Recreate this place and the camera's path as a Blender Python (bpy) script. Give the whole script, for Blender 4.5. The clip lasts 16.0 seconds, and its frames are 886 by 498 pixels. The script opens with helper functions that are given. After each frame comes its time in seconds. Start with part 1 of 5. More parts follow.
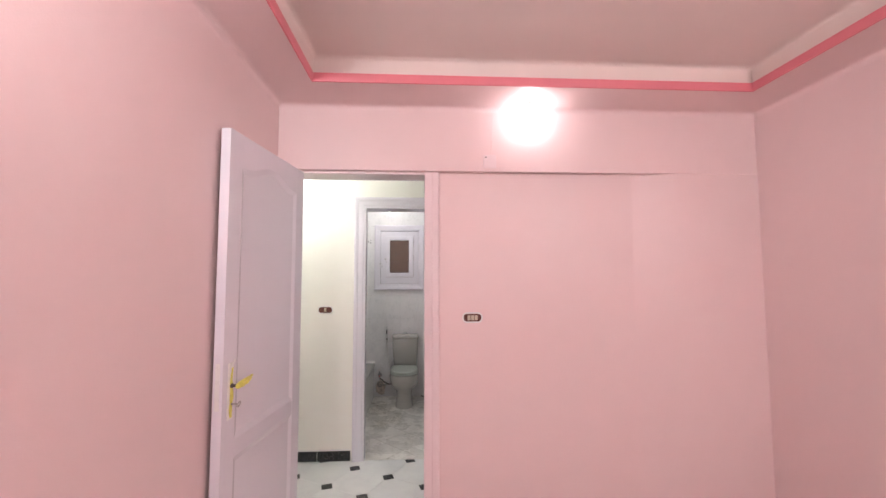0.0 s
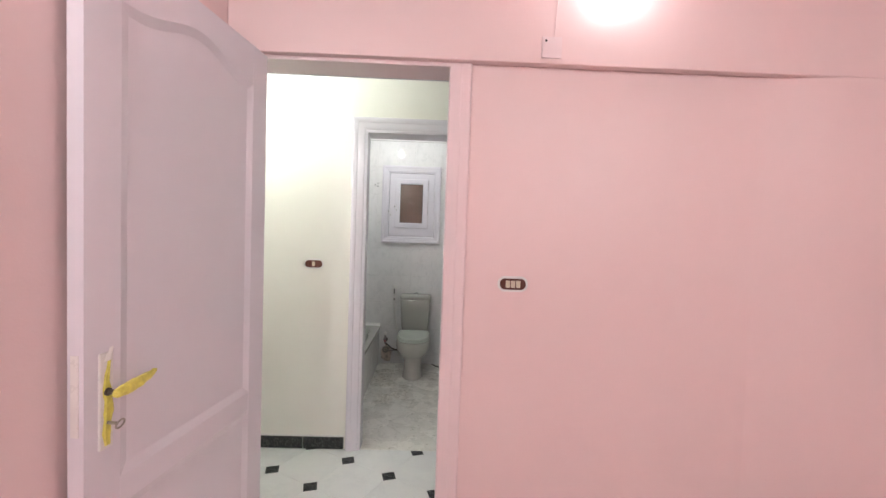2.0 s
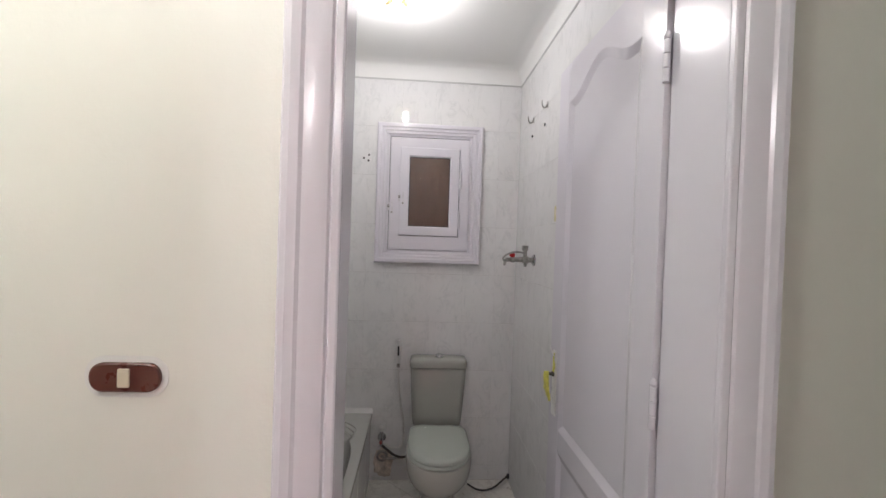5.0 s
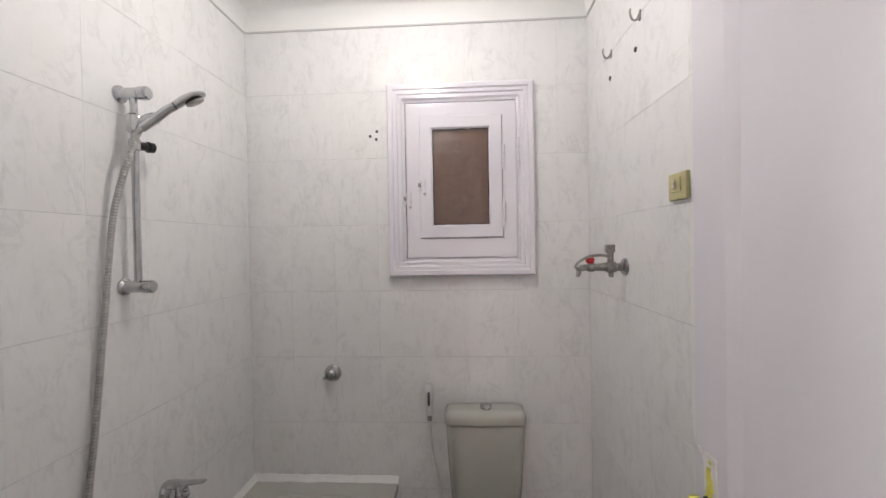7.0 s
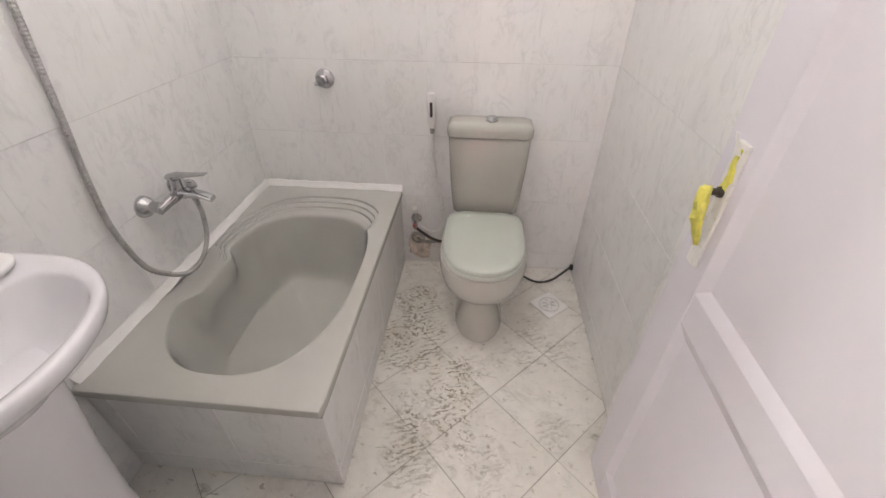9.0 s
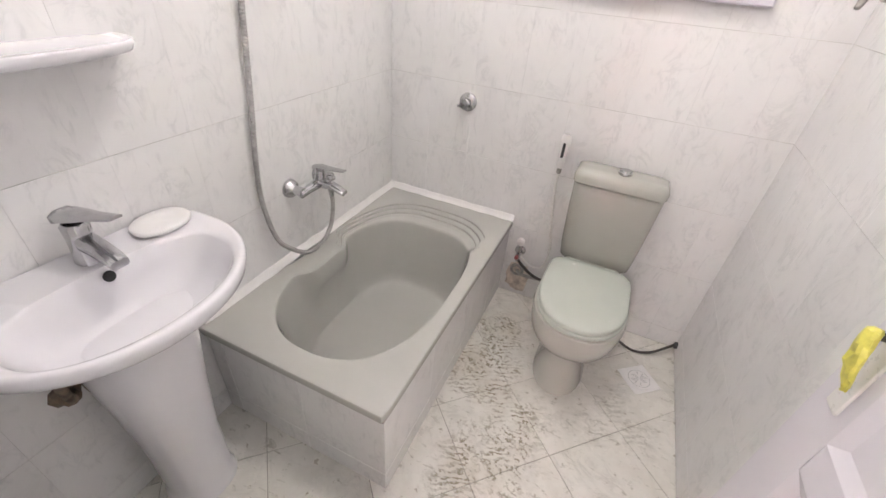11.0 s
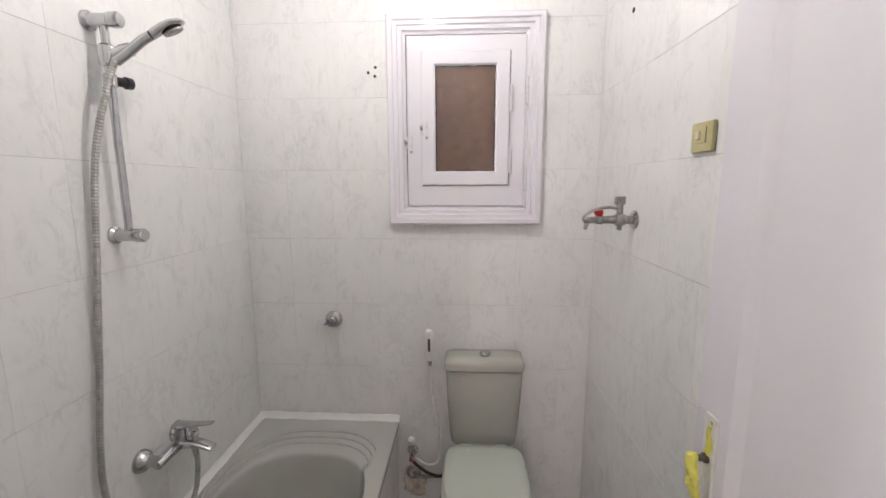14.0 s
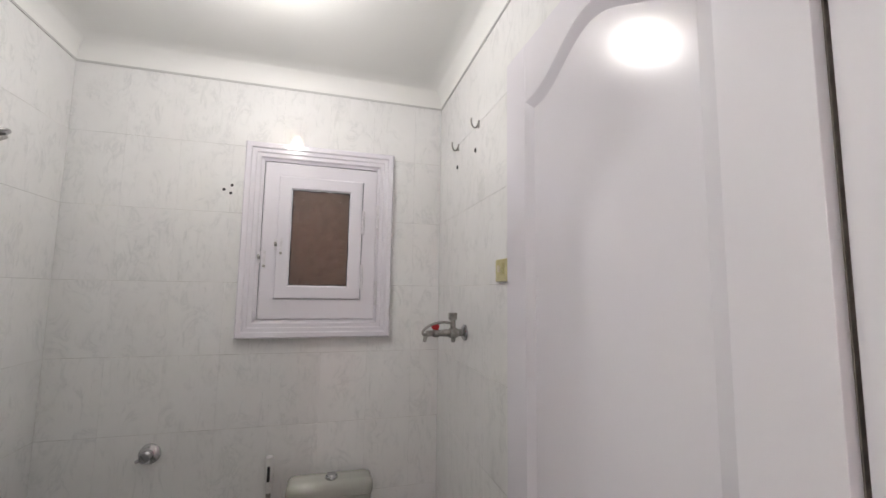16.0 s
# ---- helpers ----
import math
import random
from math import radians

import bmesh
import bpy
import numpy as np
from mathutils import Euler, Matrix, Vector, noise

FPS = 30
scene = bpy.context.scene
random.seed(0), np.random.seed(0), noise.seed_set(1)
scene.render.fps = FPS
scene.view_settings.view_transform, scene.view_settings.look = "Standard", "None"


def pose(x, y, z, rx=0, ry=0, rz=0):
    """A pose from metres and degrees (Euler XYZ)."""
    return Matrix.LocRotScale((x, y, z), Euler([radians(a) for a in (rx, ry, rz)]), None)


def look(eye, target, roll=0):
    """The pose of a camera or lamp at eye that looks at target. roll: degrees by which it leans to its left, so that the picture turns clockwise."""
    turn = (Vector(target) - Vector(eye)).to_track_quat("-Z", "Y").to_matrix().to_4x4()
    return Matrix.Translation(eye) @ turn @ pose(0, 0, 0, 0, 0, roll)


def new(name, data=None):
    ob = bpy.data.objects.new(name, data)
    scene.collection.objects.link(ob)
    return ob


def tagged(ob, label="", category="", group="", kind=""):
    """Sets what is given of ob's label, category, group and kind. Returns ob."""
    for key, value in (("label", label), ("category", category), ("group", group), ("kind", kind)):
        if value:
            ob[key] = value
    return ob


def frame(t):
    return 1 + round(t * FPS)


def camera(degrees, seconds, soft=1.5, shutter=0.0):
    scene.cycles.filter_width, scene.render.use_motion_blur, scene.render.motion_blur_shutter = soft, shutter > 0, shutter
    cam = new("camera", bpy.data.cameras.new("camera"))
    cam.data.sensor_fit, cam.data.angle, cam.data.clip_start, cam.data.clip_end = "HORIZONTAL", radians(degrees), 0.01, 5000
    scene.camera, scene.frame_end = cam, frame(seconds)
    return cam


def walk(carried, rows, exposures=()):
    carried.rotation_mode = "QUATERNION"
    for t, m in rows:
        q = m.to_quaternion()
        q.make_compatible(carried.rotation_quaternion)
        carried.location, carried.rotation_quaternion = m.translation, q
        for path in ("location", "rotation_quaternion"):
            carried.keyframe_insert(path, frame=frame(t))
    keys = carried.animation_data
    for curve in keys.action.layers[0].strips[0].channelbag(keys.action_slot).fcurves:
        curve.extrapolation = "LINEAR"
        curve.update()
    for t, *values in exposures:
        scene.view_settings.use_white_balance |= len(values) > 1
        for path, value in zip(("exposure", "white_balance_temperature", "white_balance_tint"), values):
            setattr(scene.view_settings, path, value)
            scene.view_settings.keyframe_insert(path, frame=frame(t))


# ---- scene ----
cam = camera(95.0, 16.0)
PATH = [
    (0, (0.17, 0.232, 1.489), (0.275, 2.225, 1.625), -0.1),
    (0.5, (0.183, 0.28, 1.473), (0.367, 2.272, 1.482), 1.2),
    (1, (0.225, 0.488, 1.441), (0.331, 2.484, 1.367), -0.0),
    (1.5, (0.26, 0.748, 1.467), (0.238, 2.746, 1.379), 1.8),
    (2, (0.145, 1.037, 1.442), (0.19, 3.035, 1.364), 2.0),
    (2.5, (-0.011, 1.365, 1.476), (-0.023, 3.364, 1.407), 0.4),
    (3, (-0.058, 1.746, 1.451), (-0.227, 3.738, 1.418), -0.3),
    (3.2, (-0.079, 1.856, 1.456), (-0.254, 3.848, 1.414), 0.6),
    (5.3, (-0.197, 3.153, 1.443), (0.043, 5.139, 1.415), 0.9),
    (5.5, (-0.211, 3.238, 1.448), (0.089, 5.213, 1.363), 0.4),
    (6, (-0.2, 3.395, 1.441), (0.039, 5.374, 1.271), -0.1),
    (6.5, (-0.102, 3.598, 1.437), (-0.109, 5.593, 1.301), 0.7),
    (7, (-0.097, 3.68, 1.458), (-0.209, 5.676, 1.433), -1.0),
    (7.5, (-0.143, 3.696, 1.429), (-0.258, 5.69, 1.338), -0.3),
    (8, (-0.137, 3.718, 1.349), (-0.225, 5.635, 0.786), 1.1),
    (8.5, (-0.118, 3.719, 1.311), (-0.122, 5.502, 0.405), 1.55),
    (9, (-0.07, 3.795, 1.305), (-0.217, 5.4, 0.12), 0.2),
    (9.5, (-0.064, 3.82, 1.282), (-0.388, 5.286, -0.04), 1.7),
    (10, (-0.087, 3.817, 1.288), (-0.621, 5.289, 0.043), 4.0),
    (10.2, (-0.084, 3.819, 1.309), (-0.698, 5.282, 0.092), 5.0),
    (12.3, (-0.102, 3.795, 1.375), (-0.541, 5.435, 0.318), 0.6),
    (12.5, (-0.1, 3.78, 1.378), (-0.424, 5.449, 0.324), 0.1),
    (13, (-0.098, 3.753, 1.391), (-0.3, 5.515, 0.468), -0.6),
    (13.5, (-0.109, 3.733, 1.435), (-0.263, 5.624, 0.801), -0.4),
    (14, (-0.115, 3.727, 1.483), (-0.219, 5.7, 1.173), -0.2),
    (14.5, (-0.139, 3.705, 1.544), (-0.136, 5.702, 1.659), -0.1),
    (15, (-0.137, 3.676, 1.583), (-0.102, 5.649, 1.909), 0.3),
    (15.5, (-0.118, 3.646, 1.576), (0.004, 5.614, 1.914), 0.3),
    (16, (-0.066, 3.596, 1.525), (0.466, 5.512, 1.731), 0.85),
]
walk(cam, [(t, look(eye, target, roll)) for t, eye, target, roll in PATH],
     exposures=[(0.0, 0.8, 6350, 7), (1.0, 0.83, 6250, 3), (1.5, 0.8, 6230, 0), (2.5, 0.75, 6250, 4), (3.1, 0.66, 6330, 7), (5.4, 0.52, 6330, 8), (6.0, 0.55, 6380, 9), (6.5, 1.02, 6550, 2), (7.0, 0.9, 6520, 8), (7.5, 0.9, 6530, 9), (8.0, 1.45, 6560, 7), (8.5, 1.73, 6600, 8), (9.3, 1.83, 6720, 11), (10.0, 2.06, 6600, 10), (12.5, 1.94, 6560, 10), (13.5, 1.54, 6530, 8), (14.0, 1.22, 6530, 7), (14.5, 0.73, 6500, 7), (15.0, 0.6, 6500, 6), (16.0, 0.66, 6500, 6)])

# ---- world: a closed flat at night, lit by its own lamps and an added rear fill ----
world = bpy.data.worlds.new("night")
scene.world = world
world.use_nodes = True
world.node_tree.nodes["Background"].inputs["Color"].default_value = (0.01, 0.01, 0.012, 1)
world.node_tree.nodes["Background"].inputs["Strength"].default_value = 0.2

LAMP_FRONT, LAMP_SIDE, FILL_REAR, LAMP_HALL, LAMP_BATH = 30.0, 445.0, 920.0, 250.0, 290.0

# ---- plan (metres) ----
ROOM_L, ROOM_R, ROOM_BACK, ROOM_Y = -0.70, 2.325, -1.3, 2.735
BEAM_Y, BEAM_Z, COLUMN_X = 2.690, 2.138, 1.815
SOFFIT_Z, SOFFIT_W = 2.545, 0.285
HALL_Y0, HALL_Y, HALL_L, HALL_R = 2.865, 3.667, -1.7, 1.3
BATH_L, BATH_R, BATH_Y0, BATH_Y = -1.065, 0.43, 3.785, 5.45
COVE_Z, COVE_R = 2.412, 0.09
DOOR_A = (-0.64, 0.187, 2.122)      # pink room: left, right, top of the opening
DOOR_B = (-0.297, 0.352, 2.065)     # bathroom


# ---- mesh helpers ----
def rbox(bm, a, b, bevel=0.0, seg=2):
    made = bmesh.ops.create_cube(bm, size=1)["verts"]
    for v in made:
        v.co = Vector([(a[i] + b[i]) / 2 + v.co[i] * (b[i] - a[i]) for i in range(3)])
    if bevel:
        edges = list({e for v in made for e in v.link_edges})
        bmesh.ops.bevel(bm, geom=edges, offset=bevel, segments=seg, profile=0.5, affect="EDGES", clamp_overlap=True)
    return bm


def box(a, b, bevel=0.0, seg=2):
    return rbox(bmesh.new(), a, b, bevel, seg)


def boxes(*pairs):
    bm = bmesh.new()
    for a, b in pairs:
        rbox(bm, a, b)
    return bm


def loft(bm, rings, start=True, end=True, closed=True):
    rows = [[bm.verts.new(p) for p in ring] for ring in rings]
    n = len(rows[0])
    for r0, r1 in zip(rows, rows[1:]):
        for i in range(n if closed else n - 1):
            j = (i + 1) % n
            bm.faces.new((r0[i], r0[j], r1[j], r1[i]))
    if start:
        bm.faces.new(rows[0][::-1])
    if end:
        bm.faces.new(rows[-1])
    return bm


def frame_of(d):
    d = Vector(d).normalized()
    s = Vector((0, 0, 1)) if abs(d.z) < 0.9 else Vector((1, 0, 0))
    u = d.cross(s).normalized()
    return d, u, d.cross(u).normalized()


def lathe(bm, base, axis, profile, seg=24):
    """profile: (radius, way along the axis)"""
    d, u, w = frame_of(axis)
    base = Vector(base)
    rings = [[base + d * h + (u * math.cos(2 * math.pi * i / seg) + w * math.sin(2 * math.pi * i / seg)) * max(r, 1e-4) for i in range(seg)] for r, h in profile]
    return loft(bm, rings)


def cyl(bm, p, q, r, r2=None, seg=16, bevel=0.0):
    p, q = Vector(p), Vector(q)
    n, r2 = (q - p).length, r if r2 is None else r2
    c = min(bevel, r * 0.9, r2 * 0.9, n * 0.45)
    prof = [(r - c, 0), (r, c), (r2, n - c), (r2 - c, n)] if c else [(r, 0), (r2, n)]
    return lathe(bm, p, q - p, prof, seg)


def spline(pts, sub):
    pts = [Vector(p) for p in pts]
    ext = [pts[0] * 2 - pts[1]] + pts + [pts[-1] * 2 - pts[-2]]
    out = []
    for a, b, c, d in zip(ext, ext[1:], ext[2:], ext[3:]):
        for k in range(sub):
            t = k / sub
            out.append(0.5 * ((2 * b) + (c - a) * t + (2 * a - 5 * b + 4 * c - d) * t * t + (3 * b - a - 3 * c + d) * t ** 3))
    return out + [pts[-1]]


def tube(bm, pts, r, seg=10, sub=6, closed=False, ridge=0.0):
    """A round bar along the points; ridge: every other ring stands proud, as on a metal hose."""
    path = spline(pts, sub) if sub > 1 else [Vector(p) for p in pts]
    if ridge:
        # even ribs all along
        even, left = [path[0]], 0.0042
        for a, b in zip(path, path[1:]):
            span, at = (b - a).length, left
            while at < span:
                even.append(a.lerp(b, at / span))
                at += 0.0042
            left = at - span
        path = even
    n, rings, u = len(path), [], None
    for i, p in enumerate(path):
        a = path[i - 1] if i or closed else p
        b = path[(i + 1) % n] if i < n - 1 or closed else p
        d = (b - a).normalized()
        if u is None:
            u = frame_of(d)[1]
        u = (u - d * u.dot(d)).normalized()
        w = d.cross(u)
        rr = r + (ridge if i % 2 else 0)
        rings.append([p + (u * math.cos(2 * math.pi * k / seg) + w * math.sin(2 * math.pi * k / seg)) * rr for k in range(seg)])
    if closed:
        rings.append(rings[0])
        loft(bm, rings, False, False)
        bmesh.ops.remove_doubles(bm, verts=bm.verts, dist=1e-5)
        return bm
    return loft(bm, rings)


def oval(cx, cy, z, a, b, n=2.0, count=48, back=None, nb=None):
    """A superellipse in plan; back and nb: the half-width and power on its -x side."""
    out = []
    for i in range(count):
        t = 2 * math.pi * i / count
        c, s = math.cos(t), math.sin(t)
        aa, nn = (back or a, nb or n) if c < 0 else (a, n)
        out.append(Vector((cx + aa * math.copysign(abs(c) ** (2 / nn), c), cy + b * math.copysign(abs(s) ** (2 / nn), s), z)))
    return out


def rrect(cx, cy, z, a, b, r, k=6):
    """A rounded rectangle in plan, of half-sizes a and b."""
    out = []
    for q, (sx, sy) in enumerate(((1, 1), (-1, 1), (-1, -1), (1, -1))):
        for i in range(k + 1):
            t = math.pi / 2 * (q + i / k)
            out.append(Vector((cx + sx * (a - r) + r * math.cos(t), cy + sy * (b - r) + r * math.sin(t), z)))
    return out


def sweep_frame(bm, x0, x1, z0, z1, y, profile, closed):
    """A mitred casing round an opening in a wall that faces -y. profile: (outward from the opening, proud of the wall)."""
    rings = []
    for o, d in profile:
        low = z0 - o if closed else z0
        rings.append([Vector((x0 - o, y - d, low)), Vector((x0 - o, y - d, z1 + o)), Vector((x1 + o, y - d, z1 + o)), Vector((x1 + o, y - d, low))])
    return loft(bm, rings, False, False, closed)


BASE = {}


def link_mesh(name, bm, material, smooth=35):
    bmesh.ops.recalc_face_normals(bm, faces=bm.faces)
    if smooth:
        for f in bm.faces:
            f.smooth = True
        for e in bm.edges:
            if len(e.link_faces) == 2 and e.calc_face_angle(0) > radians(smooth):
                e.smooth = False
    me = bpy.data.meshes.new(name)
    bm.to_mesh(me)
    bm.free()
    me.materials.append(material)
    ob = new(name, me)
    if 0 < smooth < 50:
        # wide faces stay flat between their rounded edges
        ob.modifiers.new("flat_faces", "WEIGHTED_NORMAL").keep_sharp = True
    return ob


def thing(name, base, label, category, group="", kind=""):
    ob = new(name)
    ob.empty_display_size = 0.05
    ob.location = base
    BASE[ob] = Vector(base)
    return tagged(ob, label, category, group, kind)


def part(name, bm, material, parent, label="", smooth=35):
    """One mesh under a thing or a part; bm is in world coordinates."""
    base = BASE[parent]
    bmesh.ops.translate(bm, verts=bm.verts, vec=-base)
    ob = link_mesh(name, bm, material, smooth)
    ob.parent = parent
    BASE[ob] = base
    return tagged(ob, label)


def single(name, bm, material, label, category, kind="", group="", smooth=35):
    ob = link_mesh(name, bm, material, smooth)
    BASE[ob] = Vector((0, 0, 0))
    return tagged(ob, label, category, group, kind)


def structure(name, bm, material, label, category, smooth=35):
    return single(name, bm, material, label, category, "structure", "", smooth)


# ---- materials ----
def nodes(name):
    m = bpy.data.materials.new(name)
    m.use_nodes = True
    nt = m.node_tree
    return m, nt, nt.nodes["Principled BSDF"]


def add(nt, kind, **values):
    n = nt.nodes.new(kind)
    for key, v in values.items():
        n.inputs[key].default_value = v
    return n


def ramp(nt, source, stops):
    r = nt.nodes.new("ShaderNodeValToRGB")
    nt.links.new(source, r.inputs["Fac"])
    els = r.color_ramp.elements
    while len(els) < len(stops):
        els.new(0.5)
    for e, (p, c) in zip(els, stops):
        e.position, e.color = p, (*c, 1)
    return r.outputs["Color"]


def place(nt, scale=(1, 1, 1), own=False, world=False):
    """Coordinates: the object's, shifted by its random number where own is set, or the place in the world."""
    if world:
        src = nt.nodes.new("ShaderNodeNewGeometry").outputs["Position"]
    else:
        src = nt.nodes.new("ShaderNodeTexCoord").outputs["Object"]
    if own:
        info = nt.nodes.new("ShaderNodeObjectInfo")
        mul = nt.nodes.new("ShaderNodeVectorMath")
        mul.operation = "SCALE"
        mul.inputs[0].default_value = (37.0, 17.0, 53.0)
        nt.links.new(info.outputs["Random"], mul.inputs["Scale"])
        plus = nt.nodes.new("ShaderNodeVectorMath")
        nt.links.new(src, plus.inputs[0])
        nt.links.new(mul.outputs[0], plus.inputs[1])
        src = plus.outputs[0]
    mp = nt.nodes.new("ShaderNodeMapping")
    mp.inputs["Scale"].default_value = scale
    nt.links.new(src, mp.inputs["Vector"])
    return mp.outputs["Vector"]


def noise_of(nt, vec, scale, detail=4, rough=0.55, warp=0.0):
    n = add(nt, "ShaderNodeTexNoise", Scale=scale, Detail=detail, Roughness=rough, Distortion=warp)
    nt.links.new(vec, n.inputs["Vector"])
    return n.outputs["Fac"]


def bump(nt, bsdf, height, strength, distance=0.002):
    b = add(nt, "ShaderNodeBump", Strength=strength, Distance=distance)
    nt.links.new(height, b.inputs["Height"])
    nt.links.new(b.outputs["Normal"], bsdf.inputs["Normal"])


def mix(nt, fac, a, b):
    n = nt.nodes.new("ShaderNodeMix")
    n.data_type = "RGBA"
    if isinstance(fac, float):
        n.inputs[0].default_value = fac
    else:
        nt.links.new(fac, n.inputs[0])
    for k, v in ((6, a), (7, b)):
        if isinstance(v, tuple):
            n.inputs[k].default_value = (*v, 1)
        else:
            nt.links.new(v, n.inputs[k])
    return n.outputs[2]


def math_of(nt, op, a, b=None):
    n = nt.nodes.new("ShaderNodeMath")
    n.operation = op
    for k, v in ((0, a), (1, b)):
        if v is None:
            continue
        if isinstance(v, (int, float)):
            n.inputs[k].default_value = v
        else:
            nt.links.new(v, n.inputs[k])
    return n.outputs[0]


def paint(name, colour, rough=0.45, vary=0.05, grain=0.25, big=1.3, coat=0.0):
    """Wall and woodwork paint: slow unevenness, brush and roller relief, a little uneven gloss."""
    m, nt, b = nodes(name)
    v = place(nt, world=True)
    slow, fine = noise_of(nt, v, big, 3), noise_of(nt, v, 140, 3)
    lo, hi = tuple(c * (1 - vary) for c in colour), tuple(min(1, c * (1 + vary)) for c in colour)
    nt.links.new(ramp(nt, slow, [(0.3, lo), (0.7, hi)]), b.inputs["Base Color"])
    gloss = ramp(nt, noise_of(nt, v, 6, 3), [(0.3, (rough * 0.97,) * 3), (0.7, (rough * 1.03,) * 3)])
    nt.links.new(gloss, b.inputs["Roughness"])
    b.inputs["Coat Weight"].default_value = coat
    b.inputs["Coat Roughness"].default_value = 0.15
    bump(nt, b, math_of(nt, "ADD", fine, math_of(nt, "MULTIPLY", noise_of(nt, v, 18, 3), 1.5)), grain, 0.0012)
    return m


def plain(name, colour, rough=0.4, metal=0.0, vary=0.03, scale=25, grain=0.05, **extra):
    m, nt, b = nodes(name)
    v = place(nt)
    n = noise_of(nt, v, scale, 4)
    lo, hi = tuple(c * (1 - vary) for c in colour), tuple(min(1, c * (1 + vary)) for c in colour)
    nt.links.new(ramp(nt, n, [(0.3, lo), (0.7, hi)]), b.inputs["Base Color"])
    nt.links.new(ramp(nt, noise_of(nt, v, scale * 2.3, 3), [(0.3, (rough * 0.8,) * 3), (0.7, (min(1, rough * 1.25),) * 3)]), b.inputs["Roughness"])
    b.inputs["Metallic"].default_value = metal
    for key, val in extra.items():
        b.inputs[key.replace("_", " ")].default_value = val
    bump(nt, b, noise_of(nt, v, scale * 4, 3), grain, 0.001)
    return m


def glazed_tile(name, base, vein, soft, rough, stretch, amount, dirt=False, fleck=0.0):
    """Glazed ceramic with cloudy patches and broken veins that differ from tile to tile."""
    m, nt, b = nodes(name)
    v = place(nt, stretch, own=True)
    cloud = noise_of(nt, v, 5, 5, 0.6, 0.6)
    vein_n = noise_of(nt, v, 5.5, 7, 0.62, 1.6)
    ridge = math_of(nt, "ABSOLUTE", math_of(nt, "SUBTRACT", vein_n, 0.5))
    line = ramp(nt, ridge, [(0.0, (1, 1, 1)), (0.035, (0.25,) * 3), (0.09, (0, 0, 0))])
    broken = ramp(nt, noise_of(nt, v, 7, 3), [(0.45, (0, 0, 0)), (0.62, (1, 1, 1))])
    fac = math_of(nt, "MULTIPLY", math_of(nt, "MULTIPLY", line, broken), amount)
    col = mix(nt, fac, ramp(nt, cloud, [(0.3, soft), (0.62, base)]), vein)
    if fleck:
        # short grey dashes that run up the tile in loose strings
        slant = add(nt, "ShaderNodeMapping", Rotation=(0.35, 0.35, 0), Scale=(1.5, 1.5, 0.55))
        nt.links.new(v, slant.inputs["Vector"])
        dash = ramp(nt, noise_of(nt, slant.outputs["Vector"], 15, 5, 0.6, 1.1), [(0.565, (0, 0, 0)), (0.66, (1, 1, 1))])
        string = ramp(nt, noise_of(nt, v, 4, 3, 0.5, 0.8), [(0.40, (0.12,) * 3), (0.60, (1, 1, 1))])
        col = mix(nt, math_of(nt, "MULTIPLY", math_of(nt, "MULTIPLY", dash, string), fleck), col, vein)
    if dirt:
        w = place(nt, world=True)
        # smeared mud: rippled shoe marks in two trodden stretches, thin scuffs elsewhere
        wave = nt.nodes.new("ShaderNodeTexWave")
        wave.inputs["Scale"].default_value = 18.0
        wave.inputs["Distortion"].default_value = 10.0
        wave.inputs["Detail"].default_value = 4.0
        wave.inputs["Detail Scale"].default_value = 1.6
        wave.inputs["Detail Roughness"].default_value = 0.65
        turned = add(nt, "ShaderNodeMapping", Rotation=(0, 0, 0.9), Scale=(0.6, 1.0, 1))
        nt.links.new(w, turned.inputs["Vector"])
        nt.links.new(turned.outputs["Vector"], wave.inputs["Vector"])
        cross = nt.nodes.new("ShaderNodeTexWave")
        for key, val in (("Scale", 11.0), ("Distortion", 13.0), ("Detail", 4.0), ("Detail Scale", 2.4), ("Detail Roughness", 0.7)):
            cross.inputs[key].default_value = val
        other = add(nt, "ShaderNodeMapping", Rotation=(0, 0, -0.7), Scale=(0.8, 1.1, 1))
        nt.links.new(w, other.inputs["Vector"])
        nt.links.new(other.outputs["Vector"], cross.inputs["Vector"])
        pick = ramp(nt, noise_of(nt, w, 7, 2), [(0.47, (0, 0, 0)), (0.53, (1, 1, 1))])
        both = mix(nt, pick, wave.outputs["Color"], cross.outputs["Color"])
        marks = ramp(nt, both, [(0.5, (0, 0, 0)), (0.7, (1, 1, 1))])
        chop = ramp(nt, noise_of(nt, w, 46, 3, 0.6, 0.4), [(0.43, (0, 0, 0)), (0.56, (1, 1, 1))])
        marks = math_of(nt, "MULTIPLY", marks, math_of(nt, "ADD", math_of(nt, "MULTIPLY", chop, 0.68), 0.32))
        near = 0.0
        for x, y, sx, sy in ((-0.31, 5.10, 8.0, 5.0), (-0.30, 4.94, 6.0, 4.4), (-0.12, 4.66, 7.5, 4.2), (-0.24, 4.52, 9.0, 5.0)):
            mp = add(nt, "ShaderNodeMapping", Location=(-x * sx, -y * sy, 0), Scale=(sx, sy, 0))
            nt.links.new(w, mp.inputs["Vector"])
            dist = nt.nodes.new("ShaderNodeVectorMath")
            dist.operation = "LENGTH"
            nt.links.new(mp.outputs["Vector"], dist.inputs[0])
            ragged = math_of(nt, "ADD", dist.outputs["Value"], math_of(nt, "MULTIPLY", math_of(nt, "SUBTRACT", noise_of(nt, w, 8, 4), 0.5), 1.8))
            near = math_of(nt, "MAXIMUM", near, ramp(nt, ragged, [(0.45, (1, 1, 1)), (1.0, (0, 0, 0))]))
        prints = 0.0
